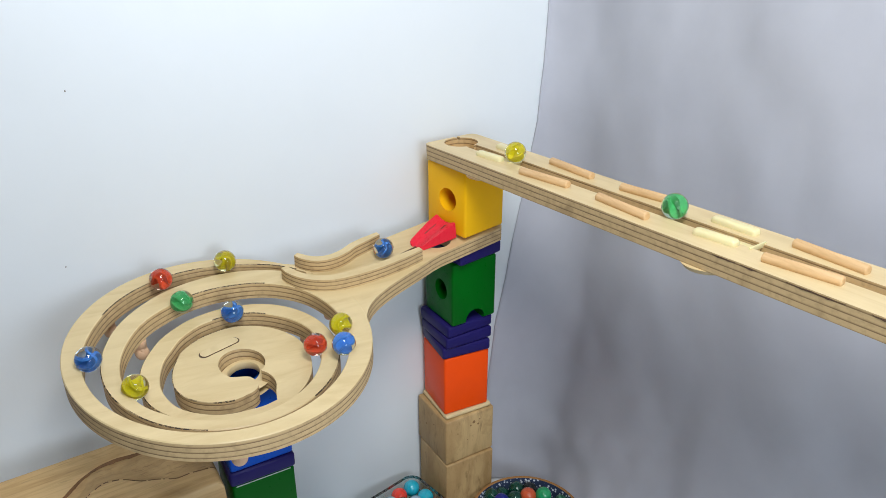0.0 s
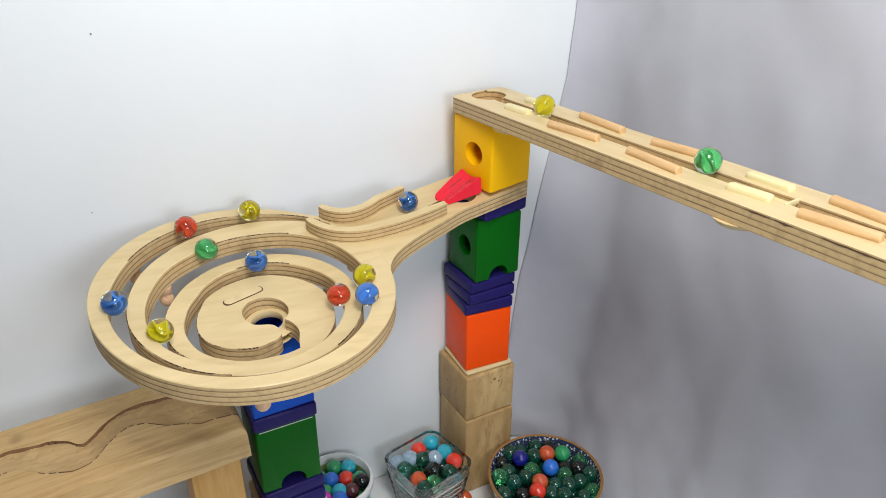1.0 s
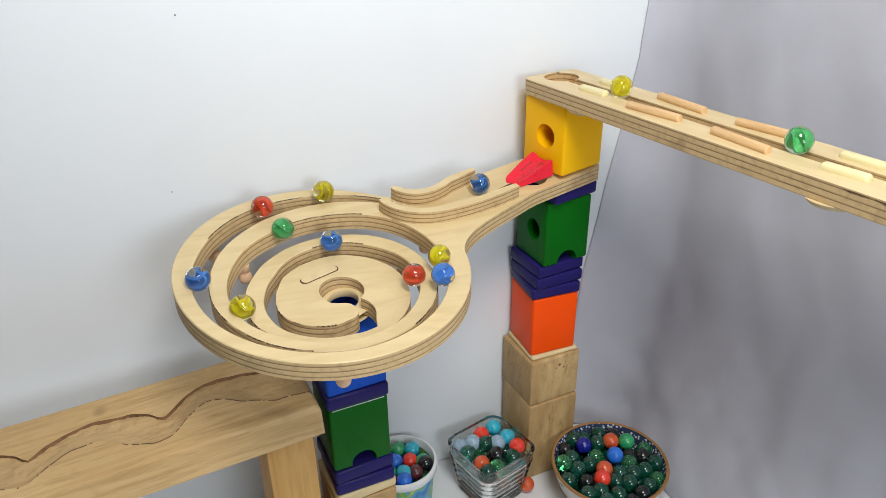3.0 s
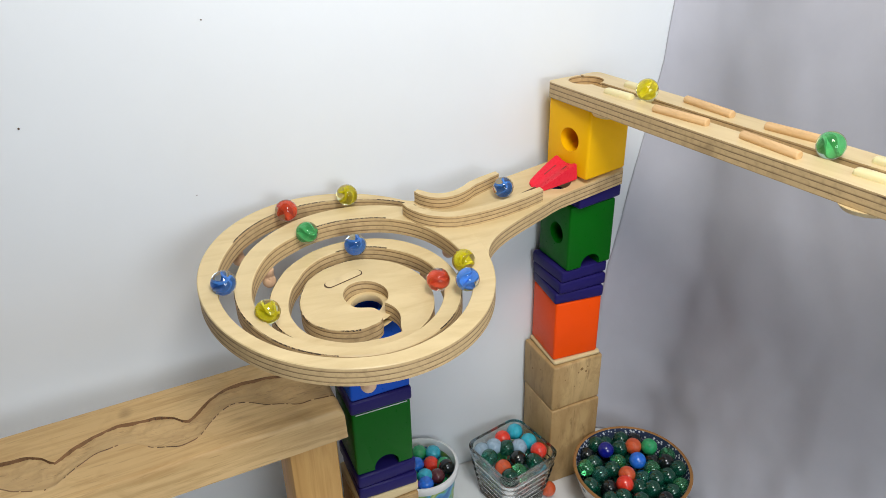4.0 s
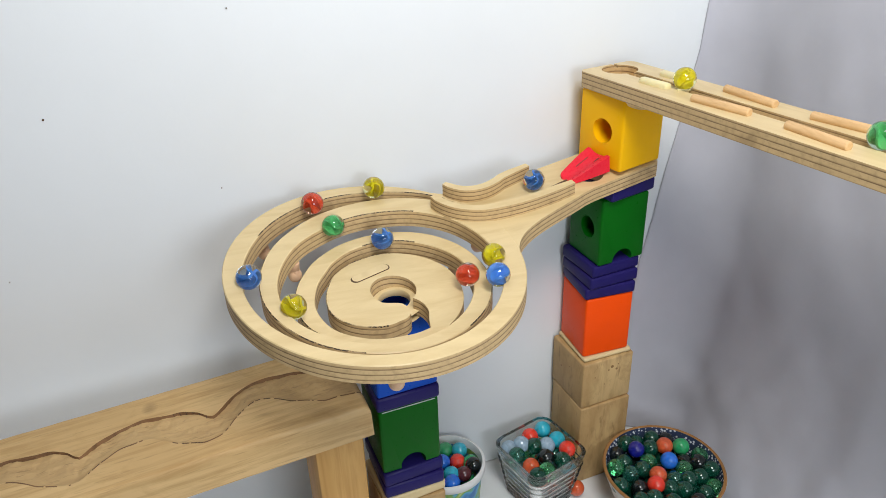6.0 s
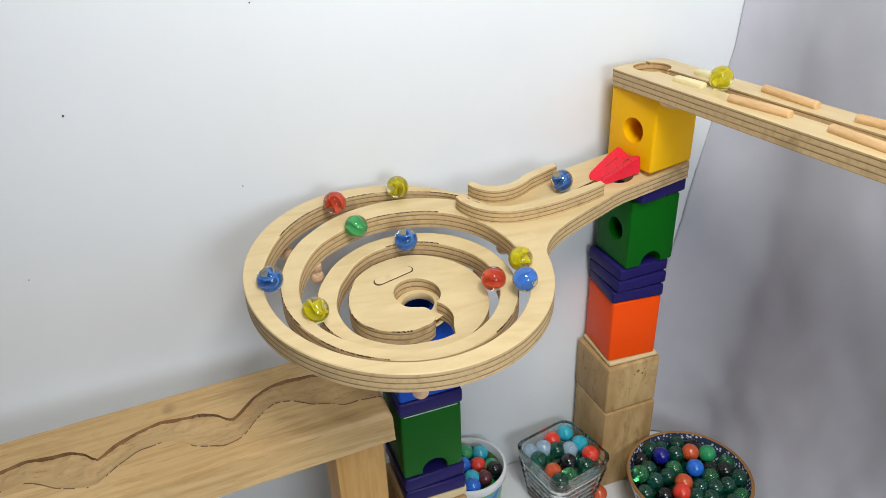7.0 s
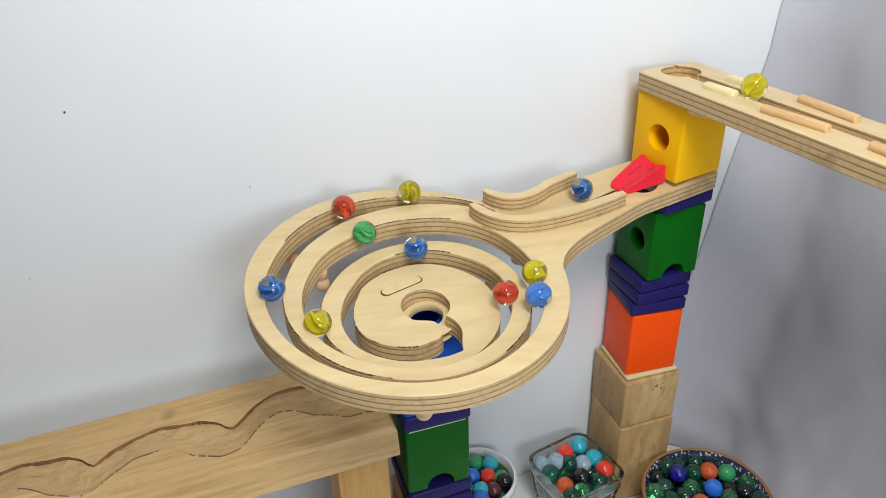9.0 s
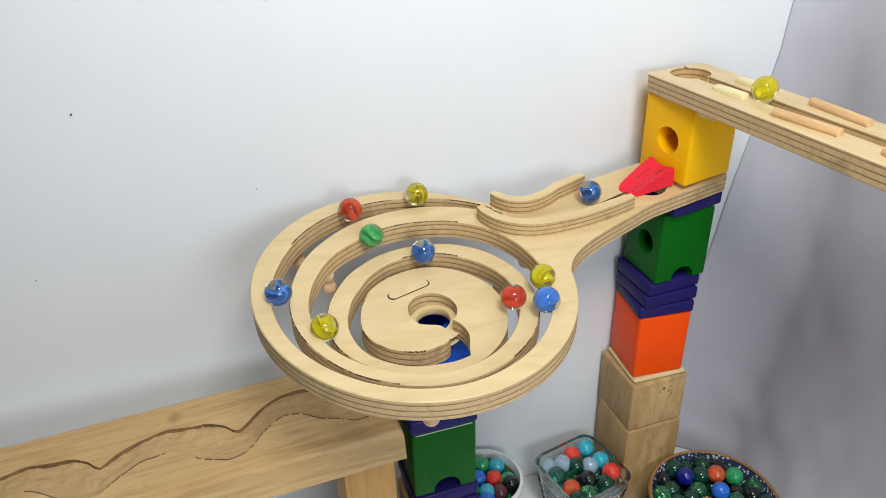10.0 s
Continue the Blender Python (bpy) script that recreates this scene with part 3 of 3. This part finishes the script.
# ---- the upper ramp ----
def ramp():
    base = thing("marble_ramp", "birch plywood marble ramp with dowel bumpers", "marble track")
    ux = Vector((1, 0.142, 0.036)).normalized()
    vy = Vector((-0.142, 1, 0)).normalized()
    nz = ux.cross(vy)
    m = Matrix((ux, vy, nz)).transposed().to_4x4()
    m.translation = (-0.4515, 0.3290, 0.4015)
    base.matrix_basis = m
    L, W, T = 0.52, 0.0510, 0.0122
    corner = 0.006
    pts = [(corner, 0), (L, 0), (L, W), (corner, W)] + arc(corner, W - corner, corner, 90, 180, 5)[1:] + arc(corner, corner, corner, 180, 270, 5)[:-1]
    board = link_mesh("board", prism_bm(pts, -T, 0), [M_PLY_X, M_EDGE_Z], base, "long plywood board with layered edges", 30)
    groove = box_bm(L, 0.0098, 0.0090, (0.030 + L / 2, 0.0262, 0.0))
    stair = box_bm(L, 0.0050, 0.0140, (0.030 + L / 2, 0.0262, 0.0))
    bpy.context.view_layer.update()
    carve(board, [tube_bm(0.0138, 0.05, pose(0.0165, 0.0262, 0), 44), groove, stair, box_bm(0.012, 0.0026, 0.0050, (0.003, 0.0325, 0))], 30)

    def dowel(u0, v0, u1, v1, r=0.0029):
        ln = math.hypot(u1 - u0, v1 - v0)
        bm = tube_bm(r, ln, pose(0, 0, 0, 0, 90, 0), 20, 0.0008)
        o = part("dowel", bm, M_BEECH, base, "round beech dowel glued on the board", 50)
        o.matrix_basis = pose((u0 + u1) / 2, (v0 + v1) / 2, r - 0.0010, 0, 0, math.degrees(math.atan2(v1 - v0, u1 - u0)))
    for d in ((0.110, 0.0100, 0.154, 0.0142), (0.182, 0.0132, 0.2255, 0.0098), (0.301, 0.0118, 0.3415, 0.0162), (0.1065, 0.0430, 0.151, 0.0398), (0.1785, 0.0388, 0.2195, 0.0432), (0.3005, 0.0415, 0.3425, 0.0378), (0.385, 0.015, 0.43, 0.012), (0.385, 0.040, 0.43, 0.044)):
        dowel(*d)
    # pale inlaid plates round the joints
    for u in (0.056, 0.258):
        for v0, sgn, u_off, ln in ((0.0165, 1, -0.003, 0.027), (0.0395, 1, -0.008, 0.030)):
            bm = box_bm(ln, 0.0070, 0.0060, (0, 0, 0), 0.0022, 3)
            o = part("joint_plate", bm, M_PALE, base, "pale cream resin piece set in the board", 50)
            o.matrix_basis = pose(u + u_off + ln / 2, v0, 0.0006, 0, 0, 4 if v0 < 0.02 else -1)
        bm = box_bm(0.031, 0.0090, 0.002, (0, 0, 0), 0.0005)
        o = part("joint_plate", bm, M_PALE, base, "pale cream resin piece set in the board")
        o.matrix_basis = pose(u + 0.0145, 0.0262, -0.0034)
        bm = box_bm(0.0012, 0.0150, 0.0030, (0, 0, 0), 0.0003)
        o = part("joint_rim", bm, M_PALE, base, "pale cream resin rim")
        o.matrix_basis = pose(u + 0.0305, 0.0262, -0.0006)
    # half-round studs below
    for u, r in ((0.060, 0.012), (0.268, 0.0150)):
        bm = lathe_bm([(0, -0.0052), (r * 0.5, -0.0048), (r * 0.85, -0.003), (r, 0.0), (0, 0.0)], 32)
        o = part("stud", bm, M_PLY, base, "rounded wooden stud under the board", 50)
        o.matrix_basis = pose(u, 0.012, -T)
    # torn veneer along the lower edge
    for u, ln in ((0.279, 0.014), (0.296, 0.010), (0.322, 0.030), (0.364, 0.010)):
        bm = bmesh.new()
        n = 7
        up = [bm.verts.new((u + ln * i / n, -0.0003, -0.0006 - 0.0004 * random.random())) for i in range(n + 1)]
        dn = [bm.verts.new((u + ln * i / n, -0.0003, -0.0008 - 0.0013 * random.random() * math.sin(math.pi * i / n))) for i in range(n + 1)]
        for i in range(n):
            bm.faces.new((up[i], up[i + 1], dn[i + 1], dn[i]))
        r = bmesh.ops.extrude_face_region(bm, geom=bm.faces[:])
        bmesh.ops.translate(bm, vec=(0, 0.0006, 0), verts=[g for g in r["geom"] if isinstance(g, bmesh.types.BMVert)])
        part("torn_veneer", bm, M_DARKCUT, base, "dark torn veneer patch")
    return base


ramp()


# ---- the carved plank on its leg ----
def plank():
    tilt = 2.0
    base = thing("carved_plank", "thick pine plank with carved wavy marble channel", "marble track", pose(-0.3425, 0.1205, 0.2205, tilt, 0, 3.4))
    L, W, T, R = 0.48, 0.0840, 0.0270, 0.0026
    nu = 420
    bm = bmesh.new()
    # the far edge, with its cusps, and the near edge of one and a half waves of the channel
    far_edge = [(-0.1890, 0.0380), (-0.1780, 0.0486), (-0.1670, 0.0532), (-0.1480, 0.0584), (-0.1331, 0.0551), (-0.1214, 0.0544), (-0.1089, 0.0470), (-0.1035, 0.0370),
                (-0.0951, 0.0454), (-0.0853, 0.0559), (-0.0719, 0.0627), (-0.0598, 0.0640), (-0.0469, 0.0625), (-0.0275, 0.0570), (0.001, 0.0540)]
    near_edge = [(-0.1890, 0.0150), (-0.1784, 0.0258), (-0.1641, 0.0353), (-0.1440, 0.0374), (-0.1250, 0.0226), (-0.1075, 0.0151), (-0.0962, 0.0198), (-0.0846, 0.0351),
                 (-0.0711, 0.0436), (-0.0600, 0.0395), (-0.0459, 0.0294), (-0.0273, 0.0206), (0.001, 0.0179)]

    def edges(u):
        """The near and far edge of the carved channel, a chain of shallow arches."""
        while u < -0.1890:
            u += 0.0855
        spread = [u + 0.0018 * k for k in (-2, -1, 0, 1, 2)]
        return tuple(float(np.mean(np.interp(spread, [p[0] for p in table], [p[1] for p in table]))) for table in (near_edge, far_edge))

    grid = []
    for i in range(nu + 1):
        u = -L * i / nu
        lo, up = edges(u)
        wob = 0.0007 * noise.noise((u * 90, 3.0, 0))
        lo, up = lo + 1.6 * wob, up + wob
        vs = [(v, 0.0) for v in (0.0, 0.0004, 0.0012, 0.0030)]
        vs += [(0.0030 + (lo - 0.0042) * k / 13, 0.0) for k in range(1, 14)] + [(lo, 0.04)]
        vs += [(lo + 0.0010, 0.35)]
        vs += [(lo + 0.0045 + (up - 0.0007 - lo - 0.0045) * k / 14, 0.45 + 0.55 * min(1.0, k / 6)) for k in range(15)]
        vs += [(up, 0.0)]
        vs += [(up + (W - 0.0030 - up) * k / 16, 0.0) for k in range(1, 17)]
        vs += [(W - 0.0012, 0.0), (W - 0.0004, 0.0), (W, 0.0)]
        row = []
        for v, e in vs:
            zz = 0.0
            for q, rr in ((v, R), (W - v, R), (-u, 0.0055)):
                if q < rr:
                    zz -= rr - math.sqrt(max(0.0, rr * rr - (rr - q) ** 2))
            d = e * (0.0022 + 0.0005 * math.sin(150 * u + 60 * v) + 0.0012 * noise.noise((u * 120, v * 120, 5)) + 0.0006 * noise.noise((u * 420, v * 300, 9)))
            d += 0.00018 * noise.noise((u * 60, v * 260, 0))
            row.append(bm.verts.new((-v, u, zz - d)))
        grid.append(row)
    nv = len(grid[0]) - 1
    for i in range(nu):
        for k in range(nv):
            face = bm.faces.new((grid[i][k], grid[i][k + 1], grid[i + 1][k + 1], grid[i + 1][k]))
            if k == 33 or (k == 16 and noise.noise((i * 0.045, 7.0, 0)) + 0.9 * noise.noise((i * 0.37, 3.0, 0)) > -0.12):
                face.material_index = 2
            elif 17 <= k < 33:
                face.material_index = 1
    rim = [e for e in bm.edges if len(e.link_faces) == 1]
    ext = bmesh.ops.extrude_edge_only(bm, edges=rim)
    low = [g for g in ext["geom"] if isinstance(g, bmesh.types.BMVert)]
    for v in low:
        v.co.z = -T
    bmesh.ops.contextual_create(bm, geom=[e for e in ext["geom"] if isinstance(e, bmesh.types.BMEdge) and abs(e.verts[0].co.z + T) < 1e-6 and abs(e.verts[1].co.z + T) < 1e-6])
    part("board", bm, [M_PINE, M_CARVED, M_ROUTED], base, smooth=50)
    for k in range(6):
        u = -0.1270 + 0.0042 * k
        mark = part("chisel_mark", box_bm(0.0010, 0.0006, 0.0026, (0, 0, 0), 0.0002), M_DARKCUT, base, "short dark chisel cut")
        mark.matrix_basis = pose(-edges(u)[1] + 0.0004, u, -0.0014, 0, 0, 0)
    for u, v in ((-0.0250, 0.0300), (-0.430, 0.0450)):
        top = 0.2205 + u * math.sin(radians(tilt)) - T - 0.0010
        leg = part("leg", box_bm(0.052, 0.0360, top, (0, 0, -top / 2), 0.003), M_LEG, base, "square orange-brown pine leg", 40)
        leg.matrix_basis = pose(-v, u, -T - 0.0008, -tilt, 0, 0)
    return base


plank()


# ---- marbles ----
MR = 0.0080
GLASS_TINTS = {
    "blue": ((0.82, 0.91, 1.0), (0.12, 0.38, 1.0)),
    "yellow": ((1.0, 0.98, 0.55), (0.98, 0.86, 0.03)),
    "red": ((1.0, 0.84, 0.78), (0.98, 0.13, 0.05)),
    "green": ((0.74, 1.0, 0.78), (0.16, 0.66, 0.26)),
}


def swirl_marble(tone):
    tint, core = GLASS_TINTS[tone]
    shell_mat = glass("marble_glass_" + tone, tint, 0.0, 1.47)
    core_mat = painted("marble_core_" + tone, core, 0.4, 0.3)
    base = thing("swirl_marble", "clear glass marble with a %s swirl inside" % tone, "marble", pose(0, 0, -2), "rolling marbles")
    bm = bmesh.new()
    bmesh.ops.create_icosphere(bm, subdivisions=4, radius=MR)
    part("shell", bm, shell_mat, base, smooth=180)
    bm = bmesh.new()
    n = 14
    for turn in (0, 1.57):
        rows = []
        for i in range(n + 1):
            t = -1 + 2 * i / n
            w = 0.0048 * math.sqrt(max(0.0, 1 - t * t)) + 0.0002
            a = turn + 1.0 * t
            zz = t * 0.0055
            rows.append([bm.verts.new((w * math.cos(a) * q - 0.0007 * s * math.sin(a), w * math.sin(a) * q + 0.0007 * s * math.cos(a), zz)) for q, s in ((-1, -1), (1, -1), (1, 1), (-1, 1))])
        for a, b in zip(rows, rows[1:]):
            for i in range(4):
                j = (i + 1) % 4
                bm.faces.new((a[i], a[j], b[j], b[i]))
        bm.faces.new(rows[0][::-1])
        bm.faces.new(rows[-1])
    part("swirl", bm, core_mat, base, "opaque %s ribbon" % tone, 60)
    return base


SWIRLS = {}


def put_swirl(tone, x, y, zz):
    m = pose(x, y, zz, random.uniform(0, 360), random.uniform(0, 360), random.uniform(0, 360))
    if tone not in SWIRLS:
        SWIRLS[tone] = swirl_marble(tone)
        SWIRLS[tone].matrix_basis = m
    else:
        copy_thing(SWIRLS[tone], m)


def slot_marble(tone, f):
    ro, ri = spline(SLOT_OUT, f), spline(SLOT_IN, f)
    gap = min(0.0145, max(0.004, ro - ri))
    xo, yo = polar(f, ro)
    xi, yi = polar(f, ri)
    zo, zi = plane_z(xo, yo) + sag(f), plane_z(xi, yi) + sag(f + 360)
    x, y = polar(f, (ro + ri) / 2)
    put_swirl(tone, x, y, (zo + zi) / 2 + math.sqrt(MR ** 2 - gap ** 2 / 4) + 0.0002)


for tone, f in (("yellow", 166), ("blue", 272), ("yellow", 438), ("blue", 422), ("green", 560), ("red", 790), ("blue", 880), ("yellow", 655), ("red", 200)):
    slot_marble(tone, f)
x, y = run(-0.086, 0.0)
put_swirl("blue", x, y, plane_z(x, y) + MR + 0.0003)
ux = Vector((1, 0.142, 0.036)).normalized()
vy = Vector((-0.142, 1, 0)).normalized()
for tone, u in (("yellow", 0.085), ("green", 0.232)):
    p = Vector((-0.4515, 0.3290, 0.4015)) + ux * u + vy * 0.0262 + ux.cross(vy) * (math.sqrt(MR ** 2 - 0.00475 ** 2) + 0.0003)
    put_swirl(tone, *p)


# ---- containers with marbles ----
def solid_marble_mat(name, colour, see_through=0.0):
    m, nodes, links, b = material(name, colour, 0.03)
    v = coords(nodes, links)
    n = noise_tex(nodes, links, v, 130, 2, 0.5, 1.5)
    links.new(mix(nodes, links, ramp_tex(nodes, links, n, [(0.4, (0, 0, 0)), (0.7, (0.6,) * 3)]), colour, tuple(c * 0.55 for c in colour)), b.inputs["Base Color"])
    b.inputs["Transmission Weight"].default_value = see_through
    b.inputs["IOR"].default_value = 1.5
    b.inputs["Coat Weight"].default_value = 0.5
    b.inputs["Coat Roughness"].default_value = 0.02
    return m


PALETTE = {
    "dark green": solid_marble_mat("marble_dark_green", (0.006, 0.085, 0.050), 0.35),
    "sea green": solid_marble_mat("marble_sea_green", (0.04, 0.34, 0.24), 0.8),
    "clear green": solid_marble_mat("marble_clear_green", (0.12, 0.70, 0.28), 0.85),
    "green": solid_marble_mat("marble_green", (0.03, 0.36, 0.13)),
    "red": solid_marble_mat("marble_red", (0.82, 0.05, 0.025)),
    "orange-red": solid_marble_mat("marble_orange", (0.80, 0.13, 0.04), 0.2),
    "blue": solid_marble_mat("marble_blue", (0.02, 0.17, 0.72)),
    "deep blue": solid_marble_mat("marble_deep_blue", (0.01, 0.015, 0.30), 0.2),
    "turquoise": solid_marble_mat("marble_turquoise", (0.03, 0.45, 0.60)),
    "pale blue": solid_marble_mat("marble_pale_blue", (0.40, 0.56, 0.70), 0.2),
    "black": solid_marble_mat("marble_black", (0.008, 0.012, 0.012)),
    "maroon": solid_marble_mat("marble_maroon", (0.10, 0.025, 0.03)),
    "magenta": solid_marble_mat("marble_magenta", (0.62, 0.05, 0.50)),
}
SOLIDS = {}


def put_solid(tone, x, y, zz, where, r=0.0080):
    if tone not in SOLIDS:
        bm = bmesh.new()
        bmesh.ops.create_icosphere(bm, subdivisions=3, radius=0.0080)
        me = bpy.data.meshes.new("marble")
        bm.to_mesh(me)
        bm.free()
        me.materials.append(PALETTE[tone])
        soften(me, 180)
        SOLIDS[tone] = me
    ob = new("marble", SOLIDS[tone])
    ob.matrix_basis = pose(x, y, zz, random.uniform(0, 360), random.uniform(0, 360), 0) @ Matrix.Scale(r / 0.0080, 4)
    tagged(ob, "%s glossy glass marble in the %s" % (tone, where), "marble", "marbles in the " + where)


def bowl():
    bx, by, r, h = -0.3570, 0.3875, 0.0550, 0.0525
    out_m, nodes, links, b = material("bowl_outside", (0.62, 0.58, 0.50), 0.3)
    v = coords(nodes, links)
    links.new(ramp_tex(nodes, links, noise_tex(nodes, links, v, 60, 4), [(0.3, (0.56, 0.52, 0.45)), (0.7, (0.66, 0.63, 0.57))]), b.inputs["Base Color"])
    rim_m = painted("bowl_rim", (0.40, 0.20, 0.07), 0.35, 0.4)
    in_m, nodes, links, b = material("bowl_inside", (0.05, 0.07, 0.14), 0.25)
    vo = nodes.new("ShaderNodeTexVoronoi")
    vo.inputs["Scale"].default_value = 330
    links.new(coords(nodes, links), vo.inputs["Vector"])
    links.new(ramp_tex(nodes, links, vo.outputs["Distance"], [(0.25, (0.62, 0.66, 0.72)), (0.42, (0.035, 0.05, 0.10))]), b.inputs["Base Color"])
    base = thing("bowl", "round ceramic bowl with brown rim and speckled navy inside", "bowl", pose(bx, by, 0))
    part("outer_wall", lathe_bm([(0.0, 0.0), (0.026, 0.0), (0.028, 0.002), (0.038, 0.012), (0.047, 0.028), (r - 0.0008, h - 0.003)]), out_m, base, "cream glazed outside", 60)
    part("rim", lathe_bm([(r - 0.0008, h - 0.003), (r, h - 0.001), (r - 0.0010, h), (r - 0.0030, h - 0.0008)]), rim_m, base, "brown unglazed rim", 60)
    part("inner_wall", lathe_bm([(r - 0.0030, h - 0.0008), (0.0440, 0.028), (0.034, 0.012), (0.0, 0.006)]), in_m, base, "speckled navy glazed inside", 60)
    special = {(-0.018, 0.031): "green", (-0.024, 0.017): "orange-red", (-0.006, 0.010): "blue", (0.004, -0.008): "orange-red", (0.013, -0.016): "red", (-0.030, -0.010): "deep blue"}
    spots = []
    for (sx, sy), tone in special.items():
        spots.append((sx, sy))
        put_solid(tone, bx + sx, by + sy, 0.0490 + random.uniform(-0.001, 0.002), "bowl")
    tries = 0
    while tries < 5000:
        tries += 1
        a, q = random.uniform(0, 2 * math.pi), (r - 0.0095) * math.sqrt(random.random())
        x, y = q * math.cos(a), q * math.sin(a)
        if all(math.hypot(x - sx, y - sy) > 0.0118 for sx, sy in spots):
            spots.append((x, y))
            put_solid(random.choice(["dark green", "dark green", "dark green", "sea green", "sea green", "clear green", "black", "clear green", "dark green"]), bx + x, by + y, 0.0455 + random.uniform(-0.003, 0.002), "bowl")
    low = []
    tries = 0
    while tries < 3000:
        tries += 1
        a, q = random.uniform(0, 2 * math.pi), 0.0345 * math.sqrt(random.random())
        x, y = q * math.cos(a), q * math.sin(a)
        if all(math.hypot(x - sx, y - sy) > 0.0135 for sx, sy in low):
            low.append((x, y))
            put_solid(random.choice(["dark green", "sea green", "black"]), bx + x, by + y, 0.0320 + random.uniform(-0.001, 0.001), "bowl")


bowl()


def bucket():
    bx, by, r, h = -0.4275, 0.2030, 0.0345, 0.0600
    base = thing("tub", "small white plastic tub with a blue printed picture", "tub", pose(bx, by, 0))
    white_m = painted("tub_white", (0.74, 0.76, 0.76), 0.35, 0.06)
    pic, nodes, links, b = material("tub_print", (0.1, 0.3, 0.6), 0.35)
    n = noise_tex(nodes, links, coords(nodes, links), 55, 2, 0.4, 0.8)
    links.new(ramp_tex(nodes, links, n, [(0.36, (0.03, 0.17, 0.45)), (0.48, (0.10, 0.40, 0.62)), (0.55, (0.16, 0.40, 0.10)), (0.62, (0.45, 0.55, 0.10)), (0.70, (0.55, 0.70, 0.75))]), b.inputs["Base Color"])
    part("body", lathe_bm([(0.0, 0.0), (0.0275, 0.0), (0.0280, 0.001), (0.0318, h - 0.0080), (0.0302, h - 0.0080), (0.0266, 0.003), (0.0, 0.003)]), pic, base, "printed blue and green wall", 50)
    part("rim", lathe_bm([(0.0302, h - 0.0080), (0.0335, h - 0.0080), (r, h - 0.0070), (r, h - 0.0010), (r - 0.0010, h), (r - 0.0026, h), (r - 0.0032, h - 0.0015), (0.0302, h - 0.0080)]), white_m, base, "thick white rim", 50)
    tops = [("green", -0.012, -0.012), ("green", -0.019, 0.004), ("blue", -0.004, -0.004), ("red", -0.002, 0.010), ("turquoise", -0.013, 0.016), ("green", 0.004, 0.021), ("green", 0.006, -0.013),
            ("turquoise", 0.012, -0.001), ("maroon", 0.0145, 0.010), ("magenta", 0.016, -0.017), ("blue", 0.0225, -0.004), ("black", 0.009, 0.0215)]
    for tone, x, y in tops:
        put_solid(tone, bx + x, by + y, h - 0.0060 + random.uniform(-0.001, 0.002), "tub", 0.0074)
    for k in range(7):
        a = k * 2 * math.pi / 7
        put_solid(random.choice(["green", "blue", "turquoise"]), bx + 0.019 * math.cos(a), by + 0.019 * math.sin(a), h - 0.0200, "tub", 0.0074)


bucket()


def cup():
    cx, cy, yaw, h = -0.4140, 0.2905, 15.0, 0.0580
    base = thing("glass_dish", "square ribbed clear glass dish full of marbles", "dish", pose(cx, cy, 0, 0, 0, yaw))

    def ring(bm, half, zz, n=10, corner=0.35):
        c = half * corner
        pts = []
        for qx, qy, a0 in ((1, 1, 0), (-1, 1, 90), (-1, -1, 180), (1, -1, 270)):
            for i in range(n + 1):
                a = radians(a0 + 90 * i / n)
                pts.append(bm.verts.new((qx * (half - c) + c * math.cos(a), qy * (half - c) + c * math.sin(a), zz)))
        return pts
    bm = bmesh.new()
    rings = []
    steps = 40
    for k in range(steps + 1):
        t = k / steps
        half = 0.0235 + 0.0095 * t
        if t < 0.80:
            half += 0.0010 * math.sin(2 * math.pi * t * 8)
        rings.append(ring(bm, half, 0.0005 + h * t))
    rings.append(ring(bm, 0.0318, h + 0.0008))
    for t in (1.0, 0.8, 0.5, 0.15):
        rings.append(ring(bm, 0.0235 + 0.0095 * t - 0.0030, 0.0005 + h * t))
    for a, b in zip(rings, rings[1:]):
        n = len(a)
        for i in range(n):
            bm.faces.new((a[i], a[(i + 1) % n], b[(i + 1) % n], b[i]))
    bm.faces.new(rings[0][::-1])
    bm.faces.new(rings[-1])
    part("glass_wall", bm, M_GLASS, base, "thick ribbed clear glass", 50)
    m = pose(cx, cy, 0, 0, 0, yaw)
    tops = [("pale blue", -0.022, -0.020), ("pale blue", -0.018, -0.008), ("red", -0.022, 0.006), ("turquoise", -0.021, 0.021), ("dark green", -0.010, 0.001), ("pale blue", -0.004, 0.012), ("turquoise", -0.003, 0.0235),
            ("orange-red", 0.008, -0.018), ("black", 0.008, 0.000), ("red", 0.013, 0.022), ("clear green", 0.021, -0.010), ("dark green", 0.020, 0.010), ("sea green", -0.009, -0.021), ("dark green", 0.022, -0.022)]
    for tone, x, y in tops:
        p = m @ Vector((x, y, h - 0.0068 + random.uniform(-0.001, 0.0025)))
        put_solid(tone, p.x, p.y, p.z, "glass dish")
    for lev, half in ((0.0370, 0.018), (0.0225, 0.0155)):
        for i in range(3):
            for j in range(3):
                p = m @ Vector((half * (i - 1), half * (j - 1), lev + random.uniform(-0.0015, 0.0015)))
                put_solid(random.choice(["dark green", "sea green", "clear green", "turquoise", "orange-red", "pale blue"]), p.x, p.y, p.z, "glass dish", 0.0076)


cup()

# one marble left lying on the table
put_solid("orange-red", -0.3985, 0.3230, 0.0079, "table", 0.0078)
